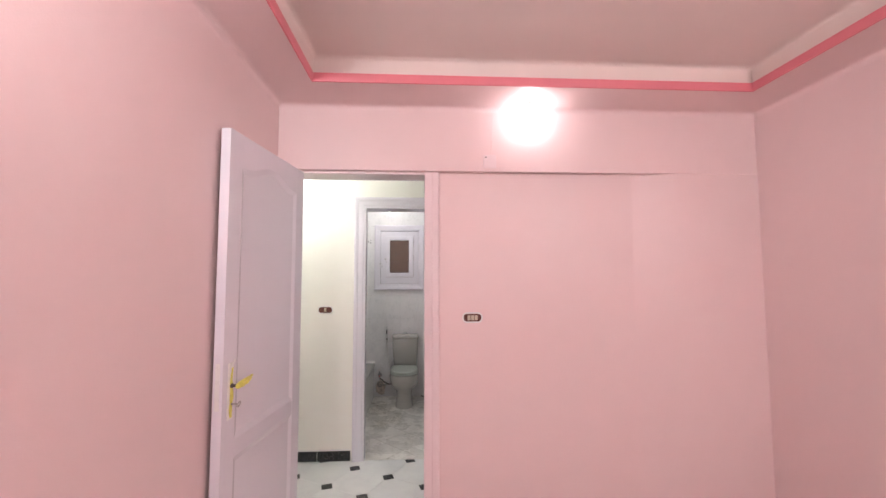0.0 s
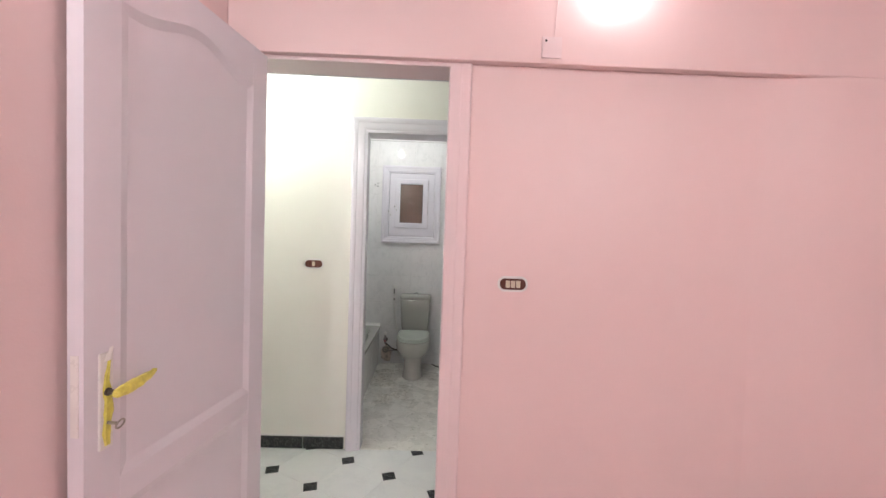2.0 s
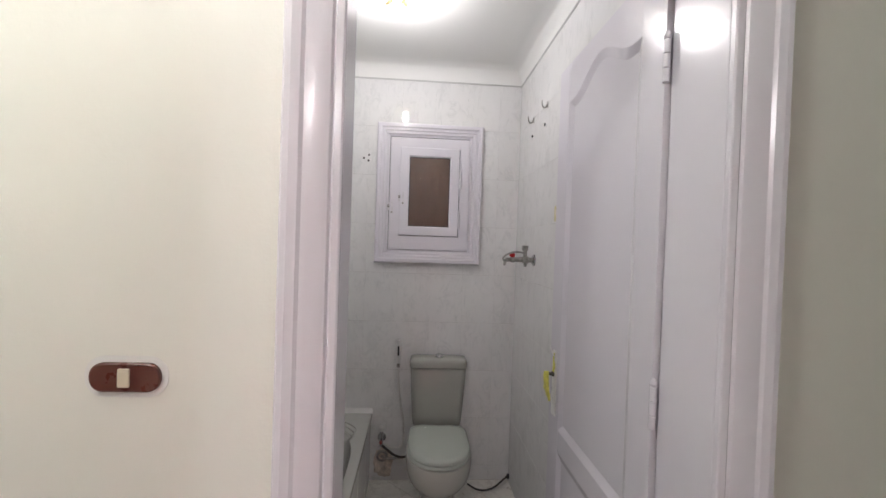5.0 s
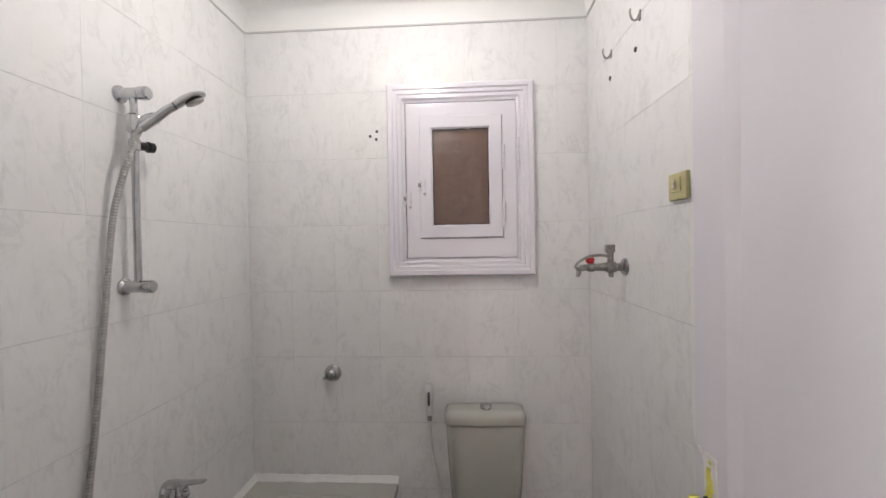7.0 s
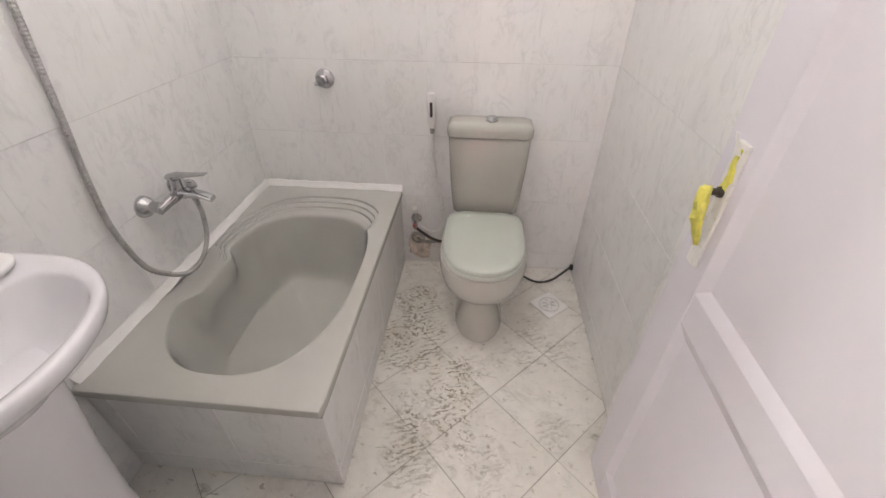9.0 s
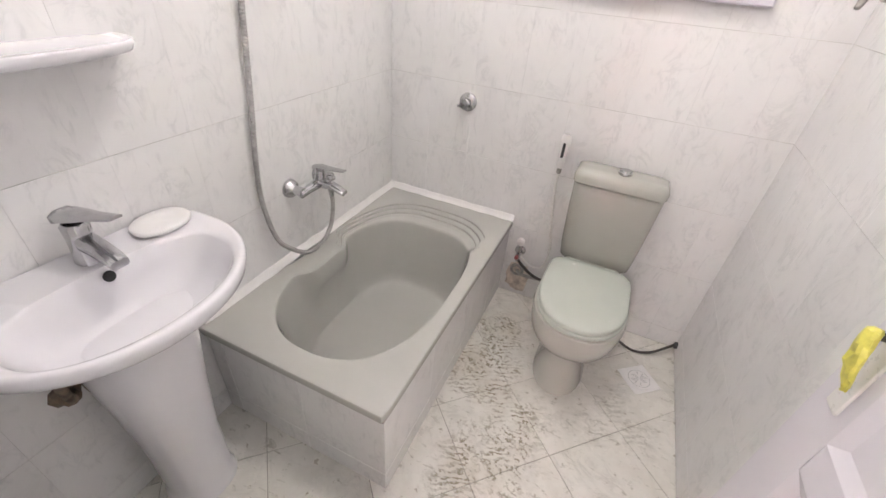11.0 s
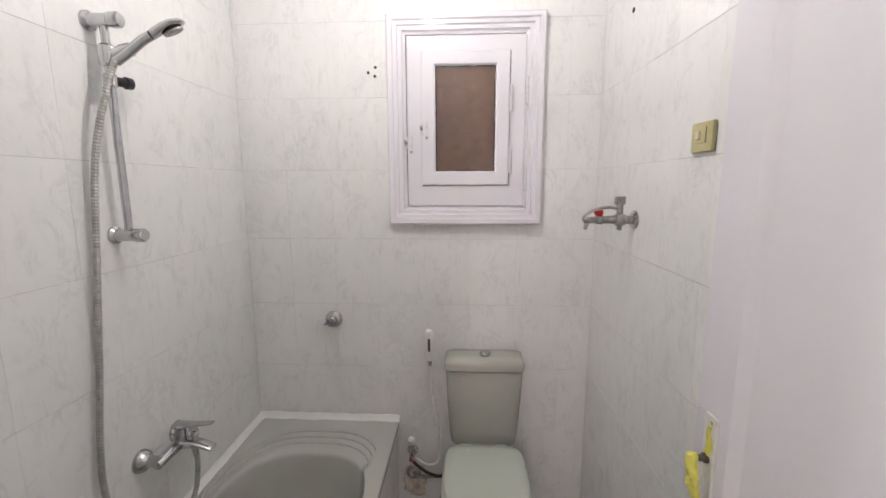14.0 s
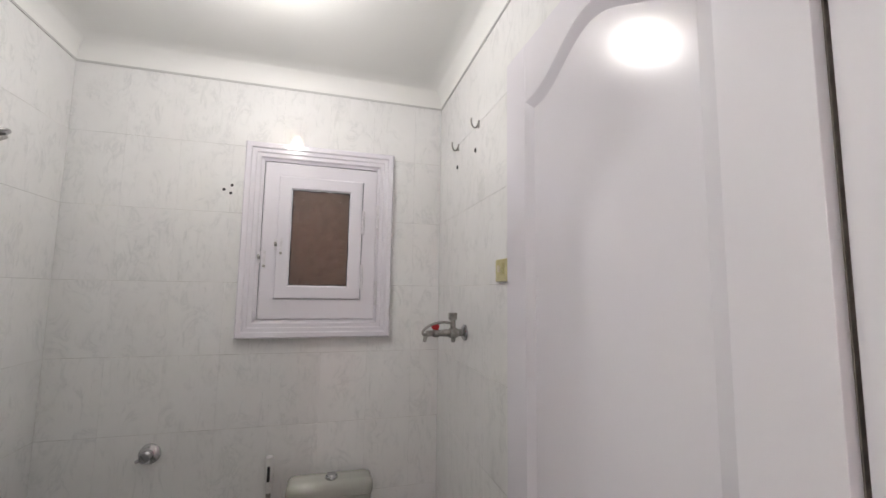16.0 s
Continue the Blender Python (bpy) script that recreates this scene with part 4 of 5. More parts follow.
# ---- wash basin ----
def basin():
    cy, top = 4.125, 0.80
    ob = thing("wash_basin", (-0.93, cy, 0), "white ceramic wash basin on a pedestal", "sink")

    def lip(z, s, grow=0.0):
        return oval(-0.93, cy, z, 0.243 * s + grow, 0.262 * s + grow, 2.0, 64, 0.132, 5.5)

    def bowl(z, a, b, dx=0.0):
        return oval(-0.872 + dx, cy, z, a, b, 2.1, 64, a * 0.6, 3.0)

    rings = [lip(0.635, 0.42), lip(0.65, 0.48), lip(0.68, 0.57), lip(0.715, 0.70), lip(0.74, 0.84), lip(0.756, 0.94), lip(0.768, 0.985), lip(0.785, 1.0), lip(top - 0.004, 0.995), lip(top + 0.001, 0.975), lip(top, 0.95)]
    rings += [bowl(top - 0.004, 0.158, 0.216), bowl(top - 0.014, 0.150, 0.207), bowl(top - 0.05, 0.138, 0.190), bowl(top - 0.09, 0.115, 0.155), bowl(top - 0.115, 0.08, 0.105), bowl(top - 0.125, 0.035, 0.04), bowl(top - 0.127, 0.01, 0.01)]
    part("bowl", loft(bmesh.new(), rings), CERAMIC, ob, smooth=60)
    ped = [[Vector((-0.95 + k + p.x, cy - 0.01 + p.y, z)) for p in oval(0, 0, 0, a, b, 2.4, 40)] for z, a, b, k in ((0.0, 0.098, 0.092, 0), (0.012, 0.096, 0.090, 0), (0.05, 0.088, 0.083, 0.0), (0.25, 0.090, 0.086, 0.006), (0.45, 0.104, 0.100, 0.014), (0.60, 0.118, 0.115, 0.02), (0.69, 0.124, 0.122, 0.024))]
    part("pedestal", loft(bmesh.new(), ped), CERAMIC, ob, smooth=60)
    bm = bmesh.new()
    lathe(bm, (-0.957, cy + 0.012, top - 0.024), (1, 0, 0.3), [(0.012, 0), (0.012, 0.002), (0.010, 0.003), (0.001, 0.0032)], 20)
    part("overflow_hole", bm, DARK, ob)
    bm = bmesh.new()
    lathe(bm, (-0.872, cy, top - 0.126), (0, 0, 1), [(0.026, 0), (0.026, 0.003), (0.019, 0.005), (0.016, 0.002), (0.001, 0.002)], 20)
    part("waste_ring", bm, CHROME, ob)
    # tap
    cy += 0.016
    tap = thing("basin_tap", (-1.008, cy, top), "chrome single-lever tap on the wash basin", "tap")
    part("body", loft(bmesh.new(), [[Vector((x + p.x, cy + p.y, z)) for p in oval(0, 0, 0, a, b, 2.6, 28)] for x, z, a, b in ((-1.008, top, 0.028, 0.026), (-1.008, top + 0.01, 0.026, 0.024), (-1.006, top + 0.05, 0.023, 0.022), (-1.004, top + 0.082, 0.025, 0.023), (-1.004, top + 0.09, 0.02, 0.018))]), CHROME, tap, smooth=50)
    sp = [[Vector((x, cy + p[0] * w, z + p[1] * h)) for p in ((-1, -0.6), (-0.7, -1), (0.7, -1), (1, -0.6), (1, 0.6), (0.7, 1), (-0.7, 1), (-1, 0.6))] for x, z, w, h in ((-1.002, top + 0.050, 0.019, 0.020), (-0.96, top + 0.046, 0.018, 0.014), (-0.915, top + 0.036, 0.018, 0.011), (-0.898, top + 0.028, 0.017, 0.009))]
    part("spout", loft(bmesh.new(), sp), CHROME, tap, smooth=50)
    lv = [[Vector((x, cy + (x + 1.0) * 0.12 + p[0] * w, z + p[1] * h)) for p in ((-1, -0.7), (1, -0.7), (1.05, 0.4), (0.5, 1), (-0.5, 1), (-1.05, 0.4))] for x, z, w, h in ((-1.036, top + 0.098, 0.014, 0.009), (-1.02, top + 0.104, 0.024, 0.014), (-0.99, top + 0.110, 0.022, 0.011), (-0.93, top + 0.122, 0.015, 0.006), (-0.875, top + 0.133, 0.012, 0.004))]
    part("lever", loft(bmesh.new(), lv), CHROME, tap, smooth=50)
    cy -= 0.016
    # soap dish lid, shelf and wall waste
    dish = loft(bmesh.new(), [oval(-1.006, cy + 0.172, top + z, a, b, 2.2, 40) for z, a, b in ((0.001, 0.045, 0.058), (0.004, 0.050, 0.064), (0.011, 0.052, 0.066), (0.016, 0.048, 0.062), (0.017, 0.02, 0.022), (0.0155, 0.012, 0.012))])
    single("soap_dish", dish, SEALANT, "flat white oval soap dish on the basin rim", "soap dish", smooth=60)
    sh = loft(bmesh.new(), [oval(-1.058, 4.10, z, a, b, 3.2, 40, 0.006, 8) for z, a, b in ((1.172, 0.105, 0.255), (1.176, 0.118, 0.270), (1.190, 0.125, 0.276), (1.196, 0.122, 0.273), (1.194, 0.112, 0.262))])
    shelf = thing("wall_shelf", (-1.08, 4.10, 1.17), "white ceramic shelf on the tiles above the basin", "shelf")
    part("board", sh, CERAMIC, shelf, smooth=60)
    for y in (3.98, 4.22):
        bm = bmesh.new()
        cyl(bm, (-1.015, y, 1.168), (-1.015, y, 1.1745), 0.008, None, 12, 0.002)
        part("bolt", bm, DULL_STEEL, shelf)
    pipe = thing("waste_pipe", (BATH_L, 3.99, 0.48), "rusty brown waste outlet under the basin", "pipe")
    bm = bmesh.new()
    lathe(bm, (BATH_L, 3.995, 0.485), (1, 0, 0), [(0.034, 0), (0.034, 0.003), (0.026, 0.012), (0.021, 0.016), (0.020, 0.030), (0.001, 0.031)], 8)
    part("rosette", bm, RUST, pipe, "rusty wall rosette")
    part("pipe", tube(bmesh.new(), [(BATH_L + 0.02, 3.995, 0.485), (BATH_L + 0.045, 3.992, 0.495), (BATH_L + 0.056, 3.985, 0.53), (BATH_L + 0.060, 3.985, 0.60), (BATH_L + 0.085, 4.02, 0.66), (-0.955, 4.07, 0.69)], 0.010, 12, 5), RUST, pipe)


basin()


# ---- shower rail, hand shower and hose ----
def shower():
    y, w = 4.776, BATH_L
    ob = thing("shower_rail", (w, y, 1.35), "chrome shower rail fixed to the tiles above the bath", "shower rail")
    bm = bmesh.new()
    cyl(bm, (-1.022, y, 1.345), (-1.022, y, 1.905), 0.0098, None, 18)
    part("rail", bm, CHROME, ob)
    for z in (1.352, 1.895):
        bm = bmesh.new()
        lathe(bm, (w, y, z), (1, 0, 0), [(0.024, 0), (0.024, 0.006), (0.017, 0.012), (0.016, 0.06), (0.019, 0.064), (0.019, 0.082), (0.015, 0.088), (0.001, 0.089)], 20)
        part("bracket", bm, CHROME, ob)
    bm = bmesh.new()
    cyl(bm, (-1.022, y, 1.785), (-1.022, y, 1.838), 0.019, None, 18, 0.005)
    lathe(bm, (-1.022, y, 1.812), (0.9, 0.25, 0.3), [(0.013, 0), (0.014, 0.03), (0.017, 0.036), (0.017, 0.058), (0.001, 0.06)], 18)
    sl = part("slider", bm, CHROME, ob)
    bm = bmesh.new()
    lathe(bm, (-1.022, y + 0.008, 1.752), (0.25, 1, 0.05), [(0.012, 0), (0.012, 0.028), (0.016, 0.031), (0.015, 0.046), (0.001, 0.047)], 18)
    part("knob", bm, BLACK, sl, "black clamp knob")
    bm = bmesh.new()
    cyl(bm, (-1.022, y, 1.735), (-1.022, y, 1.768), 0.015, None, 16, 0.003)
    part("clamp", bm, CHROME, sl)
    hs = thing("hand_shower", (-0.985, y + 0.01, 1.79), "chrome hand shower hooked on its rail", "hand shower")
    a, b, tip = Vector((-0.990, y - 0.014, 1.792)), Vector((-0.905, y + 0.004, 1.858)), Vector((-0.842, y + 0.046, 1.904))
    part("handle", tube(bmesh.new(), [a, a.lerp(b, 0.4), a.lerp(b, 0.75) + Vector((0, 0, 0.003)), b], 0.0120, 14, 5), CHROME, hs)
    # slim paddle head with the jets underneath
    along = (tip - b).normalized()
    side = along.cross(Vector((0, 0, 1))).normalized()
    up = side.cross(along)
    rows = []
    for u, w, h in ((0.0, 0.0125, 0.0120), (0.12, 0.015, 0.0125), (0.35, 0.024, 0.012), (0.62, 0.030, 0.011), (0.85, 0.026, 0.009), (0.96, 0.016, 0.006), (1.0, 0.004, 0.002)):
        p = b.lerp(tip, u) + up * 0.006 * math.sin(u * math.pi)
        rows.append([p + side * w * math.cos(q) + up * h * math.sin(q) for q in [2 * math.pi * k / 20 for k in range(20)]])
    part("head", loft(bmesh.new(), rows), CHROME, hs, smooth=60)
    rows = []
    for h, k in ((0.009, 1.0), (0.0135, 0.97), (0.0145, 0.6)):
        rows.append([b.lerp(tip, 0.58) - up * h + side * 0.022 * k * math.cos(q) + along * 0.026 * k * math.sin(q) for q in [2 * math.pi * n / 24 for n in range(24)]])
    part("spray_face", loft(bmesh.new(), rows), DULL_STEEL, hs, "dark grey spray face")
    pts = [(-0.988, y - 0.02, 1.79), (-1.0, 4.735, 1.72), (-1.035, 4.715, 1.55), (-1.045, 4.69, 1.28), (-1.045, 4.655, 1.0), (-1.045, 4.632, 0.84), (-1.042, 4.622, 0.70), (-1.03, 4.64, 0.56), (-1.005, 4.675, 0.50), (-0.985, 4.735, 0.458), (-0.972, 4.795, 0.472), (-0.965, 4.842, 0.525), (-0.965, 4.864, 0.60), (-0.965, 4.862, 0.645)]
    part("hose", tube(bmesh.new(), pts, 0.0070, 8, 26, False, 0.0018), HOSE, hs, "ribbed metal hose", 0)


shower()


def bath_mixer():
    w, z = BATH_L, 0.682
    ob = thing("bath_mixer", (w, 4.84, z), "chrome single-lever bath mixer on the tiled wall", "tap")
    for y in (4.765, 4.915):
        bm = bmesh.new()
        lathe(bm, (w, y, z), (1, 0, 0), [(0.034, 0), (0.034, 0.004), (0.030, 0.016), (0.020, 0.026), (0.017, 0.03), (0.017, 0.062)], 24)
        part("rosette", bm, CHROME, ob)
    rings = []
    for y, r in ((4.750, 0.008), (4.753, 0.013), (4.79, 0.015), (4.83, 0.018), (4.87, 0.019), (4.90, 0.016), (4.925, 0.013), (4.928, 0.008)):
        rings.append([Vector((-1.006 + r * math.cos(t), y, z - 0.006 + 0.008 * math.sin((y - 4.75) * 17.5) + r * math.sin(t))) for t in [2 * math.pi * k / 20 for k in range(20)]])
    part("body", loft(bmesh.new(), rings), CHROME, ob, smooth=50)
    sp = [[Vector((x, y + p[0] * wd, zz + p[1] * h)) for p in ((-1, -0.5), (-0.6, -1), (0.6, -1), (1, -0.5), (1, 0.5), (0.6, 1), (-0.6, 1), (-1, 0.5))] for x, y, zz, wd, h in ((-1.015, 4.850, z, 0.024, 0.016), (-0.985, 4.850, z + 0.006, 0.023, 0.014), (-0.955, 4.851, z + 0.005, 0.020, 0.011), (-0.925, 4.852, z - 0.002, 0.018, 0.009), (-0.900, 4.853, z - 0.012, 0.016, 0.0075))]
    part("spout", loft(bmesh.new(), sp), CHROME, ob, smooth=50)
    bm = bmesh.new()
    cyl(bm, (-1.004, 4.856, z + 0.010), (-1.000, 4.856, z + 0.056), 0.021, 0.017, 20, 0.004)
    part("cartridge", bm, CHROME, ob)
    bm = bmesh.new()
    lathe(bm, (-0.960, 4.856, z + 0.010), (0.1, 0, 1), [(0.006, 0), (0.006, 0.012), (0.011, 0.016), (0.0125, 0.024), (0.009, 0.032), (0.001, 0.034)], 18)
    part("diverter", bm, CHROME, ob, "round diverter knob", 50)
    lv = [[Vector((x, 4.856 + p[0] * wd, zz + p[1] * h)) for p in ((-1, -0.7), (1, -0.7), (1, 0.4), (0.5, 1), (-0.5, 1), (-1, 0.4))] for x, zz, wd, h in ((-1.026, z + 0.058, 0.013, 0.006), (-1.0, z + 0.061, 0.019, 0.009), (-0.955, z + 0.066, 0.014, 0.0045), (-0.895, z + 0.072, 0.010, 0.003))]
    part("lever", loft(bmesh.new(), lv), CHROME, ob, smooth=50)
    bm = bmesh.new()
    cyl(bm, (-0.965, 4.858, z - 0.004), (-0.965, 4.862, z - 0.045), 0.011, 0.0085, 14, 0.002)
    part("hose_outlet", bm, CHROME, ob)


bath_mixer()


# ---- small fittings on the back wall ----
def stop_valve():
    c = Vector((-0.696, BATH_Y, 0.893))
    ob = thing("stop_valve", c, "round chrome stop valve in the tiles above the bath", "valve")
    bm = bmesh.new()
    lathe(bm, c, (0, -1, 0), [(0.038, 0), (0.037, 0.006), (0.030, 0.012), (0.016, 0.016), (0.015, 0.024)], 28)
    part("rosette", bm, CHROME, ob)
    bm = bmesh.new()
    lathe(bm, c + Vector((0, -0.024, 0)), (0, -1, 0), [(0.014, 0), (0.022, 0.004), (0.023, 0.020), (0.018, 0.026), (0.001, 0.027)], 20)
    cyl(bm, c + Vector((-0.004, -0.038, 0)), c + Vector((-0.030, -0.048, -0.012)), 0.007, 0.006, 12, 0.002)
    part("knob", bm, CHROME, ob)


def bidet_spray():
    x, y = -0.264, BATH_Y
    ob = thing("bidet_sprayer", (x, y, 0.72), "white bidet hand sprayer on a wall hook beside the toilet", "sprayer")
    part("holder", box((x - 0.014, y - 0.028, 0.765), (x + 0.014, y, 0.800), 0.004), WHITE_PLASTIC, ob)
    body = loft(bmesh.new(), [[Vector((x + p.x, y - 0.042 + k + p.y, z)) for p in oval(0, 0, 0, a, b, 2.4, 20)] for z, a, b, k in ((0.722, 0.010, 0.010, 0.004), (0.735, 0.012, 0.012, 0.003), (0.78, 0.014, 0.016, 0.0), (0.825, 0.019, 0.020, -0.004), (0.850, 0.019, 0.021, -0.008), (0.864, 0.012, 0.016, -0.01))])
    part("sprayer", body, SEALANT, ob, smooth=60)
    part("trigger", box((x - 0.005, y - 0.074, 0.775), (x + 0.005, y - 0.056, 0.832), 0.003), BLACK, ob, "black trigger")
    bm = bmesh.new()
    cyl(bm, (x, y - 0.038, 0.698), (x, y - 0.038, 0.724), 0.009, None, 14, 0.002)
    part("nut", bm, DULL_STEEL, ob)
    part("hose", tube(bmesh.new(), [(x, y - 0.038, 0.70), (x + 0.004, y - 0.03, 0.60), (x + 0.025, y - 0.024, 0.45), (x + 0.045, y - 0.022, 0.33), (x + 0.035, y - 0.03, 0.23), (x - 0.015, y - 0.04, 0.215), (-0.335, y - 0.035, 0.245)], 0.0058, 8, 8), WHITE_PLASTIC, ob)


def angle_valve():
    x, y = -0.350, BATH_Y
    ob = thing("angle_valve", (x, y, 0.14), "chrome double angle valve and waste outlet beside the toilet", "valve")
    bm = bmesh.new()
    lathe(bm, (x, y, 0.262), (0, -1, 0), [(0.026, 0), (0.025, 0.005), (0.012, 0.009), (0.011, 0.06), (0.001, 0.062)], 20)
    cyl(bm, (x, y - 0.04, 0.225), (x, y - 0.04, 0.315), 0.011, None, 14, 0.002)
    part("body", bm, CHROME, ob)
    bm = bmesh.new()
    lathe(bm, (x, y - 0.04, 0.315), (0, 0, 1), [(0.009, 0), (0.016, 0.006), (0.017, 0.024), (0.010, 0.034), (0.001, 0.035)], 16)
    part("handle", bm, WHITE_PLASTIC, ob)
    bm = bmesh.new()
    lathe(bm, (x, y - 0.062, 0.262), (0, -1, 0), [(0.007, 0), (0.009, 0.004), (0.009, 0.014), (0.001, 0.015)], 14)
    part("cap", bm, RED_CAP, ob, "small faded red cap")
    bm = bmesh.new()
    lathe(bm, (x + 0.004, y, 0.148), (0, -1, 0), [(0.036, 0), (0.035, 0.005), (0.026, 0.010), (0.022, 0.012), (0.020, 0.004), (0.001, 0.003)], 24)
    part("outlet", bm, DULL_STEEL, ob)
    part("hose", tube(bmesh.new(), [(x, y - 0.04, 0.235), (x + 0.03, y - 0.05, 0.215), (x + 0.08, y - 0.045, 0.175), (x + 0.14, y - 0.04, 0.16), (x + 0.225, y - 0.04, 0.20)], 0.007, 8, 6), RUBBER, ob)
    part("branch", tube(bmesh.new(), [(x + 0.004, y - 0.008, 0.148), (x + 0.03, y - 0.03, 0.146), (x + 0.10, y - 0.035, 0.152), (x + 0.2, y - 0.035, 0.17)], 0.0075, 8, 5), DULL_STEEL, ob)


def mortar_patch():
    rng = random.Random(8)
    ring = []
    for k in range(22):
        t = 2 * math.pi * k / 22
        r = 1 + rng.uniform(-0.16, 0.16)
        ring.append(Vector((-0.338 + 0.060 * r * math.cos(t), BATH_Y - 0.0006, 0.105 + 0.095 * r * math.sin(t))))
    bm = loft(bmesh.new(), [ring, [p + (Vector((-0.338, p.y, 0.105)) - p) * 0.12 + Vector((0, -0.004, 0)) for p in ring]], False, True)
    for v in bm.verts:
        v.co.z = max(v.co.z, 0.004)
    single("mortar_patch", bm, MORTAR, "rough brown mortar round the pipe outlet beside the toilet", "mortar")


mortar_patch()
stop_valve()
bidet_spray()
angle_valve()
single("rubber_hose", tube(bmesh.new(), [(0.421, 5.432, 0.030), (0.385, 5.395, 0.028), (0.325, 5.345, 0.016), (0.265, 5.325, 0.010), (0.215, 5.335, 0.012), (0.165, 5.355, 0.03)], 0.0056, 10, 6), RUBBER, "dark rubber hose lying by the toilet", "hose")
bm = bmesh.new()
lathe(bm, (BATH_R, 5.428, 0.032), (-1, 0, 0), [(0.016, 0), (0.015, 0.012), (0.010, 0.014), (0.001, 0.014)], 14)
single("hose_socket", bm, BLACK, "black hose socket at the foot of the wall", "fitting")


def floor_drain():
    c, turn = Vector((0.290, 5.176, 0.0)), radians(39)
    ob = thing("floor_drain", c, "white square floor drain with a round slotted grate", "drain")
    m = Matrix.Translation(c) @ Matrix.Rotation(turn, 4, "Z")
    bm = box((-0.062, -0.062, 0.0), (0.062, 0.062, 0.006), 0.002)
    bmesh.ops.transform(bm, matrix=m, verts=bm.verts)
    part("plate", bm, SEALANT, ob)
    bm = bmesh.new()
    lathe(bm, c + Vector((0, 0, 0.006)), (0, 0, 1), [(0.050, 0), (0.049, 0.0022), (0.045, 0.0024), (0.0445, 0.0006), (0.0415, 0.0006), (0.041, 0.0022), (0.001, 0.0022)], 28)
    part("rim", bm, SEALANT, ob)
    part("groove", tube(bmesh.new(), [c + Vector((0.043 * math.cos(k * math.pi / 12), 0.043 * math.sin(k * math.pi / 12), 0.0068)) for k in range(24)], 0.0014, 6, 1, True), GREY_LINE, ob, "grey ring in the groove")
    for side in (-1, 1):
        o = c + Vector((0.019 * side, 0.004 * side, 0.0083))
        for r in (0.015, 0.008):
            part("slot", tube(bmesh.new(), [o + Vector((r * math.cos(q), r * math.sin(q), 0)) for q in [0.7 + k * 0.5 + (side < 0) * math.pi for k in range(11)]], 0.0014, 6, 1), GREY_LINE, ob)
    for s, q in ((0.026, 1.2), (0.026, 1.9), (0.026, 4.3), (0.026, 5.0)):
        d = Vector((math.cos(q), math.sin(q), 0))
        part("slot", tube(bmesh.new(), [c + d * (s - 0.006) + Vector((0, 0, 0.0083)), c + d * (s + 0.010) + Vector((0, 0, 0.0083))], 0.0015, 6, 1), GREY_LINE, ob)


floor_drain()


# ---- fittings on the right wall ----
def machine_tap():
    y, z = 5.055, 1.372
    ob = thing("wall_tap", (BATH_R, y, z), "worn chrome wall tap with a looped steel hose and red knob", "tap")
    bm = bmesh.new()
    lathe(bm, (BATH_R, y, z), (-1, 0, 0), [(0.030, 0), (0.029, 0.005), (0.022, 0.010), (0.014, 0.012)], 24)
    part("rosette", bm, CHROME, ob)
    bm = bmesh.new()
    lathe(bm, (BATH_R - 0.01, y, z), (-1, 0, 0), [(0.013, 0), (0.014, 0.02), (0.019, 0.024), (0.019, 0.05), (0.014, 0.054), (0.012, 0.09), (0.015, 0.094), (0.015, 0.112), (0.010, 0.118), (0.009, 0.14), (0.001, 0.142)], 18)
    cyl(bm, (BATH_R - 0.045, y, z - 0.004), (BATH_R - 0.048, y, z - 0.034), 0.010, 0.008, 12, 0.002)
    part("body", bm, DULL_STEEL, ob)
    bm = bmesh.new()
    cyl(bm, (BATH_R - 0.048, y, z + 0.012), (BATH_R - 0.050, y, z + 0.05), 0.010, 0.011, 12)
    rbox(bm, (BATH_R - 0.066, y - 0.008, z + 0.048), (BATH_R - 0.034, y + 0.008, z + 0.074), 0.003)
    part("handle", bm, DULL_STEEL, ob)
    bm = bmesh.new()
    cyl(bm, (BATH_R - 0.118, y, z + 0.010), (BATH_R - 0.118, y - 0.004, z + 0.022), 0.006, None, 10)
    lathe(bm, (BATH_R - 0.118, y - 0.004, z + 0.016), (0.1, -0.5, 1), [(0.008, 0), (0.014, 0.003), (0.014, 0.014), (0.009, 0.019), (0.001, 0.02)], 14)
    part("knob", bm, RED, ob, "red tap knob")
    bm = bmesh.new()
    cyl(bm, (BATH_R - 0.150, y, z - 0.002), (BATH_R - 0.158, y - 0.01, z - 0.03), 0.009, 0.006, 12, 0.002)
    part("nozzle", bm, DULL_STEEL, ob)
    part("hose", tube(bmesh.new(), [(BATH_R - 0.055, y - 0.004, z + 0.035), (BATH_R - 0.09, y - 0.015, z + 0.040), (BATH_R - 0.135, y - 0.02, z + 0.032), (BATH_R - 0.165, y - 0.018, z + 0.010), (BATH_R - 0.158, y - 0.01, z - 0.006), (BATH_R - 0.13, y - 0.004, z - 0.006)], 0.0048, 8, 6), DULL_STEEL, ob)


machine_tap()


